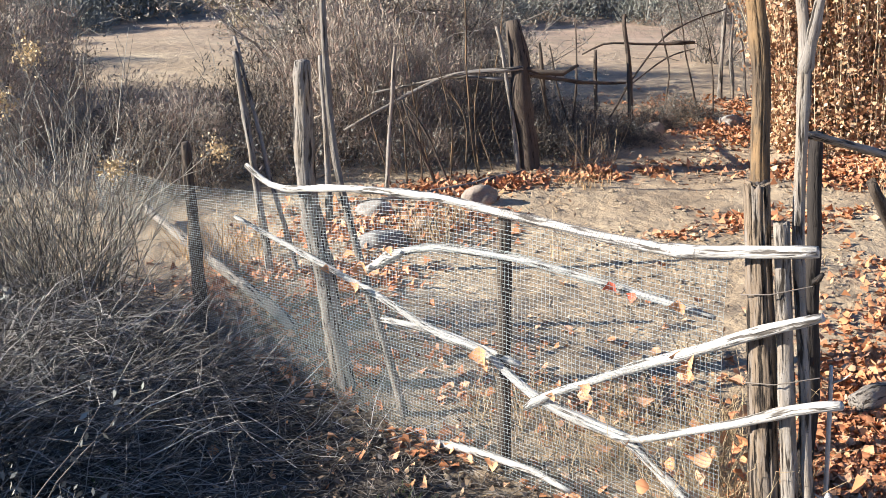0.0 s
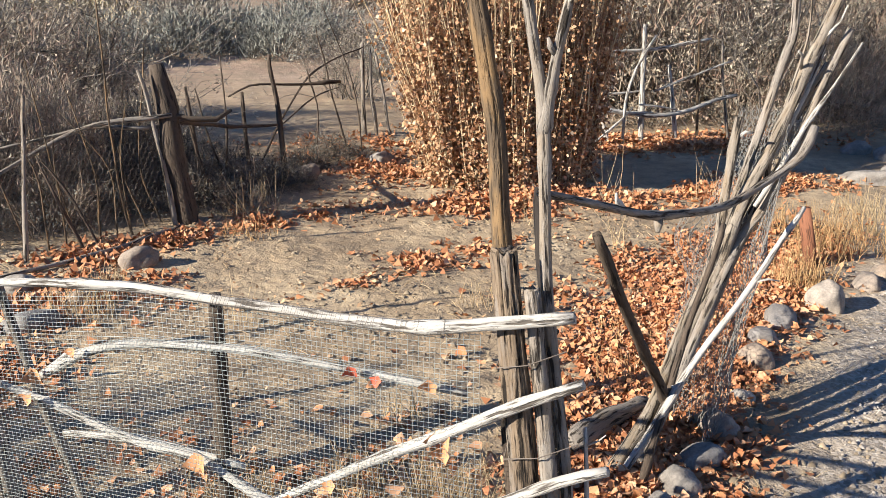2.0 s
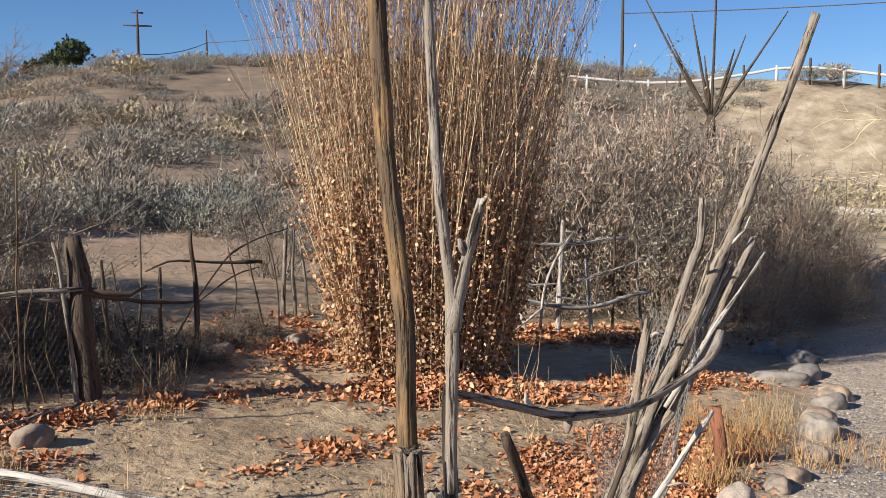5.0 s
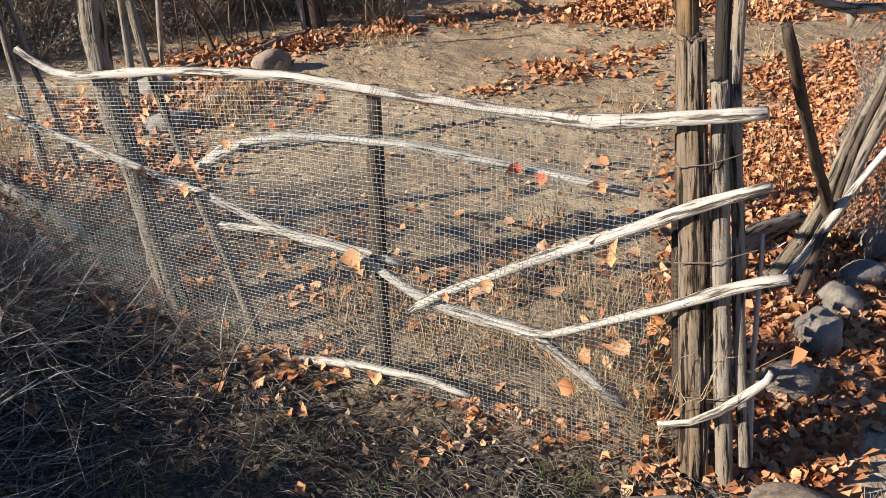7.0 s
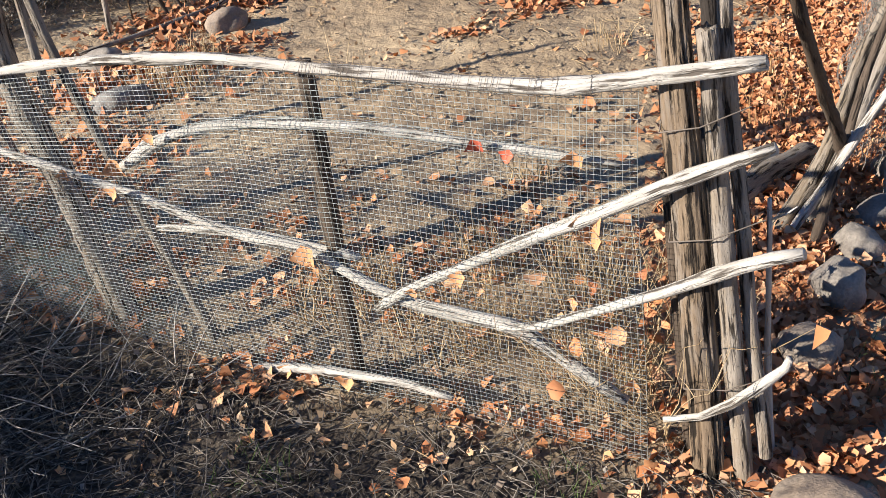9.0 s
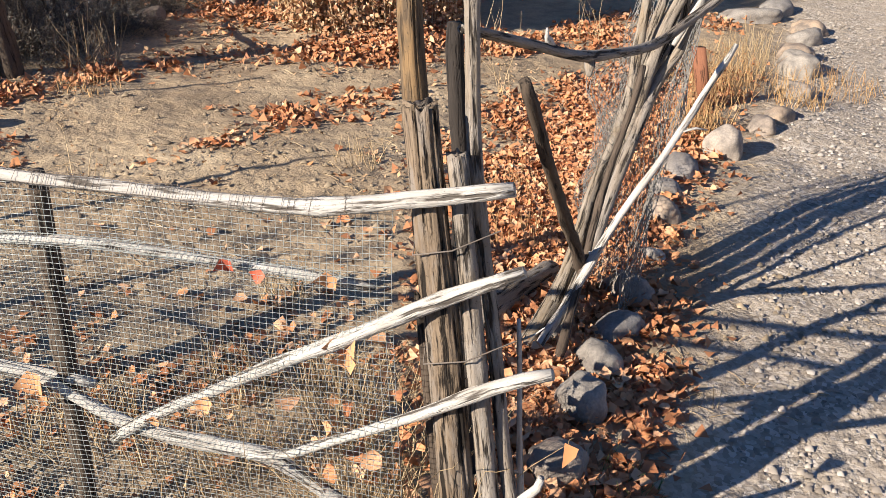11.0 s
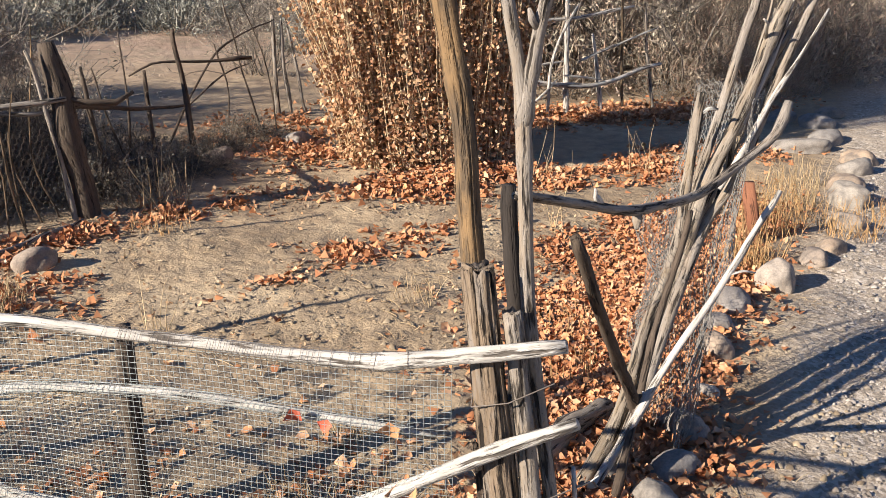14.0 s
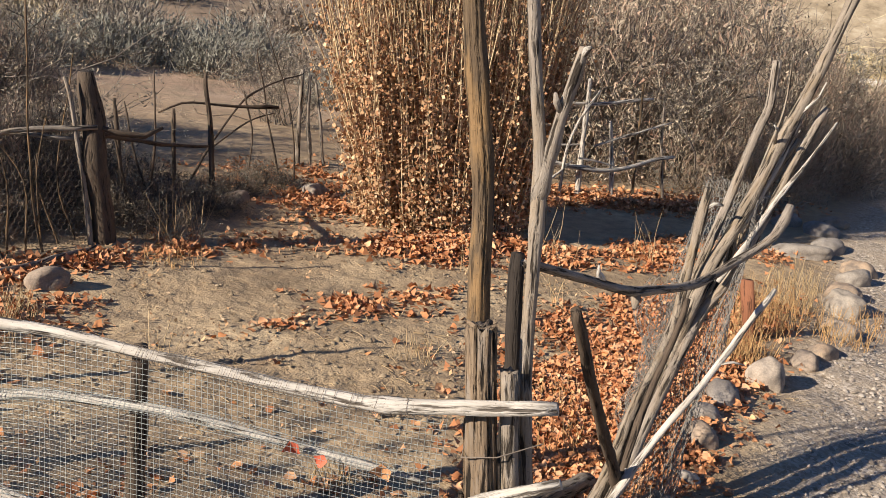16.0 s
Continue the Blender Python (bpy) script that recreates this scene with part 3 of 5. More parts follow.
TOP_RAIL = [(-0.02, 1.075), (0.02, 1.07), (0.26, 1.053), (0.49, 1.037), (0.69, 1.03), (0.77, 1.038)]
part("rail_wire", rail_wrap([fence(a, z, -0.047 - 0.008 * a) for a, z in TOP_RAIL], 0.0185, 0.013, 5), RUSTWIRE, wire_fence, "mesh edge folded over the top rail", kind="stuff")
ARCH_RAIL = [(-0.45, 0.86), (-0.30, 0.89), (0.0, 0.90), (0.24, 0.885), (0.47, 0.86), (0.74, 0.825)]
part("rail_wire", rail_wrap([fence(a, z, 0.0) for a, z in ARCH_RAIL], 0.0165, 0.014, 6), WIRE, wire_fence, "wires crossing the arched branch", kind="stuff")
for z0, s0, s1 in ((0.93, 0.87, 1.06), (0.66, 0.88, 1.09), (0.24, 0.90, 1.13)):
    g = Geo()
    g.tube([fence(s0, z0, 0.03), fence(s0 + 0.01, z0 - 0.005, -0.045), fence(0.5 * (s0 + s1), z0 + 0.01, -0.048), fence(s1, z0 + 0.03, 0.02)], 0.0018, 4)
    part("tie_wire", g, RUSTWIRE, wire_fence)

# a stake standing behind the posts, its shade painted as near-black wood
stake = thing("stake", on(1.23, 3.35), "dark stake behind the fence posts, its shade in the wood colour", "stake")
part("shaft", pole([on(1.24, 3.37, -0.1), (1.235, 3.36, 0.6), (1.23, 3.35, 1.31)], 0.03, 0.022, seed=31, stubs=1, wander=0.02), SHADEWOOD, stake)

# ---- leaning stakes with hexagonal netting ----
lean = thing("stake_bundle", on(1.9, 3.9), "bundle of leaning grey stakes wrapped in hexagonal wire netting", "fence")


def hexnet(geo, surf, nu, nv, r):
    """Hexagonal netting over surf(u, v), u and v from 0 to 1."""
    def q(i, j):
        return surf(min(1, max(0, i / nu)), min(1, max(0, j / nv)))
    for i in range(nu):
        for j in range(nv):
            o = 0.5 if j % 2 else 0.0
            a, b, c = q(i + o, j), q(i + o, j + 0.62), q(i + o + 0.5, j + 1)
            geo.tube([a, b], r, 3)
            geo.tube([b, c], r, 3)
            geo.tube([b, q(i + o - 0.5, j + 1)], r, 3)


def lean_stake(pts, r0, r1, mat, seed, label="", **kw):
    kw = {"wander": 0.012, "rough": 0.26, **kw}
    part("stake", pole(pts, r0 * 0.68, r1 * 0.68, seed=seed, **kw), mat, lean, label)


def cracked_stake(pts, r0, r1, seed, mat, label="", grooves=4, depth=0.24, burls=()):
    part("stake", fissured(pts, r0, r1, seed, grooves, depth, 0.95, 36, 0.04, 0.014, burls), mat, lean, label)


cracked_stake([(1.640, 3.860, -0.120), (1.931, 3.951, 0.079), (2.383, 4.207, 0.454), (2.657, 4.310, 0.850), (2.778, 4.310, 1.057), (2.895, 4.310, 1.268), (3.021, 4.310, 1.517), (3.120, 4.310, 1.705), (3.247, 4.310, 1.969), (3.382, 4.310, 2.259), (3.556, 4.310, 2.647)], 0.034, 0.022, 41, BUNDLEWOOD, "long thick leaning trunk", 5, 0.26, ((0.46, 0.2), (0.55, 0.16), (0.63, 0.18), (0.74, 0.14), (0.83, 0.2)))
lean_stake([(1.70, 3.84, -0.12), (1.95, 3.84, 0.18), (2.11, 3.82, 0.40), (2.38, 3.82, 0.71), (2.59, 3.81, 0.97)], 0.024, 0.014, BLEACHED, 42, "pale leaning stick", knots=6, stubs=1, wander=0.014, rough=0.3)
lean_stake([(2.36, 3.82, 0.69), (2.42, 3.80, 0.70), (2.47, 3.79, 0.685)], 0.010, 0.004, BLEACHED, 54, knots=0)
lean_stake([(2.05, 3.93, 0.16), (1.93, 3.81, 0.34), (1.61, 3.49, 0.78), (1.45, 3.33, 1.03), (1.365, 3.25, 1.165)], 0.030, 0.026, DARKWOOD, 43, "dark stub leaning towards the gate posts", knots=2)
cracked_stake([(1.800, 3.930, -0.100), (2.026, 3.992, 0.197), (2.319, 4.196, 0.440), (2.536, 4.317, 0.680), (2.587, 4.330, 0.957), (2.608, 4.330, 1.110), (2.641, 4.320, 1.263)], 0.026, 0.019, 44, BUNDLEWOOD, "broken-topped stake with a knobbed head", 4, 0.25, ((0.93, 0.3), (0.8, 0.15)))
lean_stake([(2.615, 4.320, 1.168), (2.657, 4.290, 1.201), (2.686, 4.270, 1.195)], 0.014, 0.008, BLEACHED, 51, knots=0)
cracked_stake([(1.950, 4.000, 0.000), (2.532, 4.355, 0.591), (2.772, 4.380, 1.114), (2.910, 4.380, 1.472), (2.952, 4.360, 1.602), (2.962, 4.360, 1.791)], 0.021, 0.0185, 45, GREYWOOD, "flat-topped grey stake")
lean_stake([(2.865, 4.330, 1.224), (2.954, 4.330, 1.446), (2.996, 4.320, 1.602), (3.008, 4.320, 1.824)], 0.009, 0.006, GREYWOOD, 52, knots=1)
cracked_stake([(1.840, 3.880, -0.100), (2.086, 3.956, 0.219), (2.605, 4.277, 0.675), (2.750, 4.280, 0.841), (2.864, 4.280, 1.013), (3.005, 4.290, 1.262), (3.177, 4.290, 1.563), (3.194, 4.290, 1.602)], 0.025, 0.018, 46, GREYWOOD, "long grey stake", 4, 0.22, ((0.5, 0.12), (0.7, 0.14)))
lean_stake([(2.842, 4.330, 1.057), (3.026, 4.330, 1.390), (3.110, 4.330, 1.565), (3.181, 4.330, 1.747)], 0.016, 0.008, BLEACHED, 47, "thin pale forked stick", knots=4, stubs=2)
lean_stake([(2.693, 4.260, 0.866), (2.920, 4.260, 1.163), (3.066, 4.260, 1.334), (3.239, 4.260, 1.540)], 0.017, 0.008, BLEACHED, 48, "pale split stick", knots=4, stubs=2)
lean_stake([(2.002, 3.974, 0.098), (2.495, 4.247, 0.482), (2.765, 4.330, 0.841), (2.827, 4.330, 1.069), (2.908, 4.340, 1.268), (3.036, 4.340, 1.558)], 0.026, 0.016, GREYWOOD, 49, knots=5, stubs=2)
lean_stake([(1.980, 4.060, -0.050), (2.553, 4.357, 0.486), (2.922, 4.440, 0.983), (3.079, 4.420, 1.293), (3.179, 4.410, 1.448)], 0.028, 0.018, BUNDLEWOOD, 50, knots=4, stubs=2)
lean_stake([(2.100, 4.120, -0.050), (2.658, 4.417, 0.488), (2.961, 4.500, 0.952), (3.096, 4.480, 1.261)], 0.024, 0.016, DULLWOOD, 53, knots=4, stubs=2)
lean_stake([(2.955, 4.310, 1.446), (2.916, 4.260, 1.512), (2.878, 4.240, 1.534)], 0.012, 0.006, BLEACHED, 55, knots=0)
lean_stake([(3.045, 4.300, 1.557), (3.116, 4.260, 1.646), (3.129, 4.240, 1.712)], 0.010, 0.005, BLEACHED, 56, knots=0)
lean_stake([(1.80, 3.75, -0.08), (1.9, 3.8, 0.1), (2.2, 4.0, 0.5), (2.42, 4.1, 0.86)], 0.022, 0.018, DARKWOOD, 57)
net = Geo()


def bundle_net(u, v):
    a = -1.4 + 3.2 * u
    z = -0.05 + 1.27 * v
    cx, cy = 2.10 + 0.68 * z, 4.12 + 0.30 * z
    w = 0.13 + 0.04 * noise.noise((u * 5, v * 5, 2))
    return Vector((cx + w * math.cos(a) * 0.9 + 0.16 * (1 - v), cy + w * 1.3 * math.sin(a), z + 0.03 * noise.noise((u * 7, v * 9, 1))))


def trail_net(u, v):
    return on(2.15 + 0.75 * u, 4.20 + 0.85 * u, 0) + Vector((0.12 * noise.noise((u * 6, v * 4, 3)) + 0.2 * v, 0.1 * noise.noise((u * 6, v * 4, 8)), (1.0 - 0.45 * u) * v))


hexnet(net, bundle_net, 22, 40, 0.0014)
hexnet(net, lambda u, v: bundle_net(u, v) * 1.0 + Vector((0.03 * math.sin(v * 9), 0.04, 0.012)), 18, 34, 0.0014)
hexnet(net, lambda u, v: bundle_net(u, v) + Vector((-0.06, -0.05 + 0.03 * math.sin(v * 7 + u * 5), 0.02)), 20, 36, 0.0014)
hexnet(net, trail_net, 30, 28, 0.0014)
part("wire_netting", net, OLDWIRE, lean, "crumpled hexagonal wire netting", kind="stuff")

branch = thing("curved_branch", (1.16, 3.12, 1.3), "dark curved branch spanning from fork pole to stakes", "branch")
part("limb", pole([(1.10, 3.08, 1.36), (1.16, 3.12, 1.34), (1.44, 3.29, 1.23), (1.68, 3.44, 1.145), (2.0, 3.64, 1.07), (2.25, 3.78, 1.05), (2.45, 3.86, 1.08), (2.62, 3.88, 1.16), (2.70, 3.90, 1.27)], 0.011, 0.018, seed=61, knots=3, wander=0.01), GREYWOOD, branch)
part("side_stub", pole([(1.70, 3.45, 1.14), (1.695, 3.44, 1.11), (1.685, 3.43, 1.085)], 0.014, 0.006, seed=62, step=0.02), GREYWOOD, branch)
part("side_stub", pole([(1.50, 3.33, 1.215), (1.46, 3.30, 1.25), (1.455, 3.29, 1.275)], 0.010, 0.004, seed=63, step=0.02), BLEACHED, branch)

rusty = thing("iron_stake", on(4.5, 6.05), "short rusty flat iron stake at the netting's end", "stake")
g = Geo()
g.tube([on(4.54, 6.05, -0.1), on(4.5, 6.05, 0.2), on(4.45, 6.05, 0.44)], [0.055, 0.054, 0.052], 8, 0.05, random.Random(5), True, 0.45)
part("shaft", g, RUST, rusty)
small = thing("stick", fence(1.10, -0.1, 0.12), "thin bleached stick standing behind the posts", "stick")
part("shaft", pole([fence(1.10, -0.1, 0.12), fence(1.085, 0.3, 0.12), fence(1.085, 0.69, 0.12)], 0.009, 0.006, seed=65, stubs=2), BLEACHED, small)
stump = thing("log", on(1.95, 4.22), "short weathered log lying in the leaves", "log")
part("trunk", pole([on(1.66, 4.06, 0.05), on(1.9, 4.2, 0.05), on(2.2, 4.36, 0.05)], 0.05, 0.042, seed=66, sides=16, rough=0.25), GREYWOOD, stump)

# ---- brushwood fence across the garden's far side ----
far_fence = thing("brushwood_fence", on(0.5, 8.1), "dark rough fence of posts and crooked rails", "fence")


def far_part(name, pts, r0, r1, seed, mat=DARKWOOD, label="", **kw):
    k = 1.0 if label.startswith("stout") else 0.68
    part(name, pole(pts, r0 * k, r1 * k, seed=seed, step=0.1, wander=0.02, **kw), mat, far_fence, label)


far_part("post", [on(0.51, 8.06, -0.1), (0.48, 8.05, 0.8), (0.47, 8.05, 1.1), (0.43, 8.05, 1.43)], 0.085, 0.062, 71, DARKWOOD, "stout dark weathered forked post", sides=14, stubs=2)
far_part("post", [on(0.42, 8.0, -0.1), (0.38, 8.0, 0.85), (0.30, 8.0, 1.40)], 0.03, 0.018, 72, GREYWOOD)
far_part("post", [on(1.55, 9.6, -0.1), (1.53, 9.6, 0.8), (1.50, 9.6, 1.32)], 0.035, 0.028, 73)
far_part("post", [on(1.20, 9.55, -0.1), (1.21, 9.55, 0.6), (1.22, 9.55, 1.02)], 0.026, 0.02, 74)
far_part("post", [on(0.72, 8.6, -0.1), (0.68, 8.6, 0.8), (0.66, 8.6, 1.20)], 0.024, 0.018, 75)
far_part("post", [on(0.80, 8.6, -0.1), (0.68, 8.5, 0.7), (0.62, 8.45, 1.05)], 0.016, 0.01, 76)
far_part("post", [on(0.92, 9.0, -0.1), (0.99, 9.0, 0.9), (1.0, 9.0, 1.38)], 0.016, 0.009, 77)
far_part("post", [on(1.0, 9.0, -0.1), (0.86, 8.95, 0.6), (0.76, 8.9, 1.15)], 0.015, 0.009, 78)
far_part("post", [on(-0.58, 7.3, -0.1), (-0.52, 7.3, 0.7), (-0.42, 7.3, 1.36)], 0.024, 0.017, 79, GREYWOOD)
far_part("post", [on(-0.2, 7.55, -0.1), (-0.32, 7.5, 0.6), (-0.42, 7.5, 0.95)], 0.016, 0.009, 80)
far_part("post", [on(-0.1, 7.6, -0.1), (-0.24, 7.6, 0.6), (-0.40, 7.6, 0.9)], 0.014, 0.008, 81)
far_part("post", [on(0.12, 7.8, -0.1), (0.06, 7.8, 0.7), (0.09, 7.8, 1.9)], 0.014, 0.008, 82, TALLWOOD)
far_part("post", [on(1.85, 9.75, -0.1), (1.92, 9.75, 0.7), (1.86, 9.75, 1.15)], 0.014, 0.008, 83)
far_part("post", [on(2.35, 10.2, -0.1), (2.2, 10.2, 0.7), (2.08, 10.2, 1.5)], 0.015, 0.008, 84)
far_part("post", [on(2.5, 10.4, -0.1), (2.45, 10.4, 0.9), (2.2, 10.4, 1.7)], 0.012, 0.006, 85)
far_part("post", [on(2.76, 11.3, -0.1), (2.78, 11.3, 0.7), (2.82, 11.3, 1.24)], 0.04, 0.03, 86, GREYWOOD)
far_part("post", [on(2.90, 11.3, -0.1), (2.88, 11.3, 0.7), (2.90, 11.3, 1.18)], 0.03, 0.024, 87, GREYWOOD)
far_part("post", [on(3.05, 11.2, -0.1), (2.98, 11.2, 0.7), (2.93, 11.2, 1.15)], 0.024, 0.018, 88, GREYWOOD)
far_part("rail", [(-0.9, 7.7, 0.72), (-0.4, 7.95, 0.93), (-0.04, 8.0, 1.05), (0.33, 8.0, 1.06), (0.49, 7.96, 1.07)], 0.016, 0.028, 91, GREYWOOD)
far_part("rail", [(-0.7, 8.0, 0.95), (-0.1, 8.05, 1.02), (0.3, 8.02, 1.0), (0.6, 8.3, 1.0)], 0.014, 0.02, 92, GREYWOOD)
far_part("rail", [(0.44, 8.02, 1.09), (0.62, 8.0, 1.03), (0.80, 8.0, 1.01), (0.92, 8.0, 1.06)], 0.03, 0.018, 93, label="short crooked branch")
far_part("rail", [(0.52, 8.1, 1.0), (0.75, 8.6, 0.90), (1.1, 9.1, 0.78), (1.46, 9.3, 0.73)], 0.028, 0.02, 94)
far_part("rail", [(1.1, 9.6, 0.98), (1.3, 9.62, 1.06), (1.5, 9.66, 1.05), (1.8, 9.7, 1.02), (2.16, 9.7, 1.01)], 0.012, 0.022, 95)
far_part("rail", [(1.35, 9.7, 0.35), (1.65, 9.9, 0.75), (2.1, 10.4, 1.08), (2.8, 11.2, 1.20)], 0.016, 0.01, 96)
far_part("rail", [(1.5, 9.7, 0.62), (1.95, 10.0, 0.85), (2.3, 10.4, 0.88)], 0.012, 0.008, 97)
far_part("rail", [on(-0.75, 6.9, 0.02), on(-0.2, 7.2, 0.03), on(0.1, 7.45, 0.03), on(0.45, 7.85, 0.03)], 0.022, 0.018, 98, GREYWOOD, "pole lying along the fence foot")
for k in range(9):
    rng = random.Random(700 + k)
    x = -0.55 + k * 0.11
    p = on(x, 7.35 + 0.75 * (x + 0.55) + 0.1, -0.05)
    far_part("stick", [p, p + Vector((rng.uniform(-0.12, 0.05), 0, 0.5)), p + Vector((rng.uniform(-0.25, 0.1), 0, rng.uniform(0.7, 1.5)))], 0.010, 0.004, 710 + k, TALLWOOD, sides=6)
net = Geo()


def far_net(u, v):
    p = on(-2.2 + 2.7 * u, 6.9 + 1.25 * u + 0.1 * math.sin(u * 5), 0.02)
    return p + Vector((0, 0.03 * noise.noise((u * 9, v * 3, 1)), 0.62 * v))


hexnet(net, far_net, 66, 17, 0.0012)
part("wire_netting", net, RUSTWIRE, far_fence, "grey hexagonal wire netting", kind="stuff")

# two thin crossed sticks and a slanting log inside the fence corner
for s, pts, r in ((101, [on(-1.09, 5.6, -0.08), (-1.10, 5.6, 0.7), (-1.13, 5.6, 1.52)], 0.025), (102, [on(-0.93, 5.66, -0.08), (-1.02, 5.62, 0.8), (-1.12, 5.6, 1.6)], 0.016)):
    t = thing("stick", pts[0], "thin crooked grey stick standing in the garden", "stick", "crossed sticks")
    part("shaft", pole(pts, r, r * 0.6, seed=s, stubs=2), GREYWOOD, t)
log = thing("log", on(-1.5, 5.75), "grey slanting branch lying behind the mesh", "log")
part("trunk", pole([on(-2.1, 6.5, 0.10), on(-1.5, 5.75, 0.06), on(-1.0, 5.05, 0.05), on(-0.8, 4.8, 0.02)], 0.026, 0.032, seed=104, stubs=2), GREYWOOD, log)

# ---- pale branch fence beyond the poplar ----
back_fence = thing("branch_fence", on(5.75, 10.4), "makeshift fence of pale branches before a bush", "fence")
for k, (nm, pts, r, mat) in enumerate((
        ("post", [on(5.75, 10.4, -0.1), (5.78, 10.4, 0.6), (5.81, 10.4, 1.25)], 0.032, BLEACHED),
        ("post", [on(5.36, 10.4, -0.1), (5.28, 10.4, 0.2), (5.18, 10.4, 0.55)], 0.024, BLEACHED),
        ("post", [on(6.22, 10.4, -0.1), (6.17, 10.4, 0.4), (6.12, 10.4, 0.78)], 0.026, BLEACHED),
        ("post", [on(6.50, 10.4, -0.1), (6.50, 10.4, 0.5), (6.52, 10.4, 1.2)], 0.018, TALLWOOD),
        ("post", [on(6.95, 10.4, -0.1), (6.84, 10.4, 0.5), (6.82, 10.4, 1.05)], 0.018, GREYWOOD),
        ("rail", [(4.95, 10.36, 0.42), (5.4, 10.35, 0.33), (5.9, 10.35, 0.24), (6.3, 10.35, 0.24), (6.7, 10.35, 0.33), (7.0, 10.35, 0.36)], 0.03, BLEACHED),
        ("rail", [(4.9, 10.44, 0.90), (5.4, 10.44, 0.98), (5.9, 10.44, 0.96), (6.4, 10.44, 1.0), (6.7, 10.44, 1.02)], 0.022, BLEACHED),
        ("rail", [(4.95, 10.42, 0.58), (5.4, 10.42, 0.52), (5.8, 10.42, 0.52)], 0.014, BLEACHED),
        ("rail", [(5.9, 10.37, 0.50), (6.2, 10.37, 0.58), (6.6, 10.37, 0.68), (6.95, 10.37, 0.76)], 0.014, BLEACHED),
        ("rail", [(5.7, 10.33, 0.38), (6.0, 10.33, 0.32), (6.2, 10.33, 0.27)], 0.012, BLEACHED),
        ("rail", [on(5.46, 10.3, 0.0), (5.52, 10.3, 0.5), (5.70, 10.32, 0.85), (5.92, 10.34, 1.12)], 0.018, BLEACHED),
        ("rail", [on(5.05, 10.25, 0.03), (5.35, 10.28, 0.18), (5.6, 10.3, 0.36)], 0.012, BLEACHED))):
    part(nm, pole(pts, r, r * 0.7, seed=120 + k, step=0.1, sides=9), mat, back_fence)


# ---- stones ----
def stone(x, y, w, d, h, seed, label="rounded river stone at the path's edge", group="border stones", sink=0.3, turn=None):
    bm = bmesh.new()
    bmesh.ops.create_icosphere(bm, subdivisions=4, radius=1.0)
    rng = random.Random(seed)
    o = rng.uniform(0, 90)
    for v in bm.verts:
        c = v.co.copy()
        k = 1 + 0.24 * noise.noise(c * 0.9 + Vector((o, 0, 0))) + 0.12 * noise.noise(c * 2.1 + Vector((o, 3, 0))) + 0.03 * noise.noise(c * 6 + Vector((o, 3, 9)))
        c = Vector([math.copysign(abs(q) ** 0.88, q) for q in c]) * k
        v.co = Vector((c.x * w / 2, c.y * d / 2, c.z * h / 2))
    m = bpy.data.meshes.new("stone")
    bm.to_mesh(m)
    bm.free()
    m.polygons.foreach_set("use_smooth", [True] * len(m.polygons))
    m.materials.append(STONE)
    ob = new("stone", m)
    ob.location = on(x, y, h * (0.5 - sink))
    ob.rotation_euler = (rng.uniform(-0.15, 0.15), rng.uniform(-0.15, 0.15), rng.uniform(0, 6) if turn is None else turn)
    return tagged(ob, label, "stone", group)


for k, (x, y, w, d, h) in enumerate((
        (1.75, 3.52, 0.22, 0.19, 0.24), (1.49, 3.28, 0.23, 0.2, 0.18), (1.17, 2.71, 0.33, 0.26, 0.20), (0.80, 2.76, 0.26, 0.2, 0.17), (0.55, 2.70, 0.25, 0.19, 0.15),
        (0.97, 2.58, 0.35, 0.24, 0.20), (1.95, 3.70, 0.20, 0.18, 0.18), (2.16, 3.86, 0.24, 0.16, 0.14), (2.42, 4.12, 0.24, 0.19, 0.16), (2.74, 4.38, 0.14, 0.12, 0.09),
        (3.08, 4.72, 0.22, 0.18, 0.16), (3.28, 4.93, 0.20, 0.16, 0.13), (3.56, 5.14, 0.34, 0.2, 0.17), (4.08, 5.36, 0.26, 0.24, 0.28), (4.62, 5.60, 0.28, 0.2, 0.18), (4.88, 5.72, 0.30, 0.2, 0.17),
        (5.45, 6.10, 0.34, 0.24, 0.2), (5.95, 6.60, 0.44, 0.34, 0.34), (6.3, 6.95, 0.36, 0.28, 0.22), (6.9, 7.4, 0.42, 0.3, 0.24), (7.25, 7.7, 0.4, 0.3, 0.26), (7.1, 8.3, 0.7, 0.3, 0.24),
        (7.6, 8.45, 0.5, 0.35, 0.25), (8.0, 8.95, 0.45, 0.35, 0.25), (7.9, 9.4, 0.4, 0.3, 0.22), (8.5, 9.3, 0.36, 0.3, 0.2))):
    stone(x, y, w * 0.88, d * 0.88, h * 0.88, 300 + k, sink=0.42 if y < 3.0 or y > 5.5 else 0.34)
stone(0.10, 7.06, 0.26, 0.17, 0.16, 341, "pale boulder beside the garden's dark fence", "garden stones", 0.25, 0.1)
stone(1.66, 9.3, 0.27, 0.19, 0.17, 342, "grey boulder in the fence's shade", "garden stones", 0.25, 0.2)
stone(-0.62, 6.75, 0.26, 0.16, 0.12, 343, "pale stone seen through the mesh", "garden stones")
stone(-0.50, 6.15, 0.30, 0.17, 0.13, 344, "pale stone seen through the mesh", "garden stones", 0.3, 0.5)
stone(2.55, 9.9, 0.32, 0.2, 0.14, 345, "tan stone among leaves", "garden stones")
stone(-0.25, 6.5, 0.18, 0.13, 0.1, 346, "small pale stone behind the mesh", "garden stones")
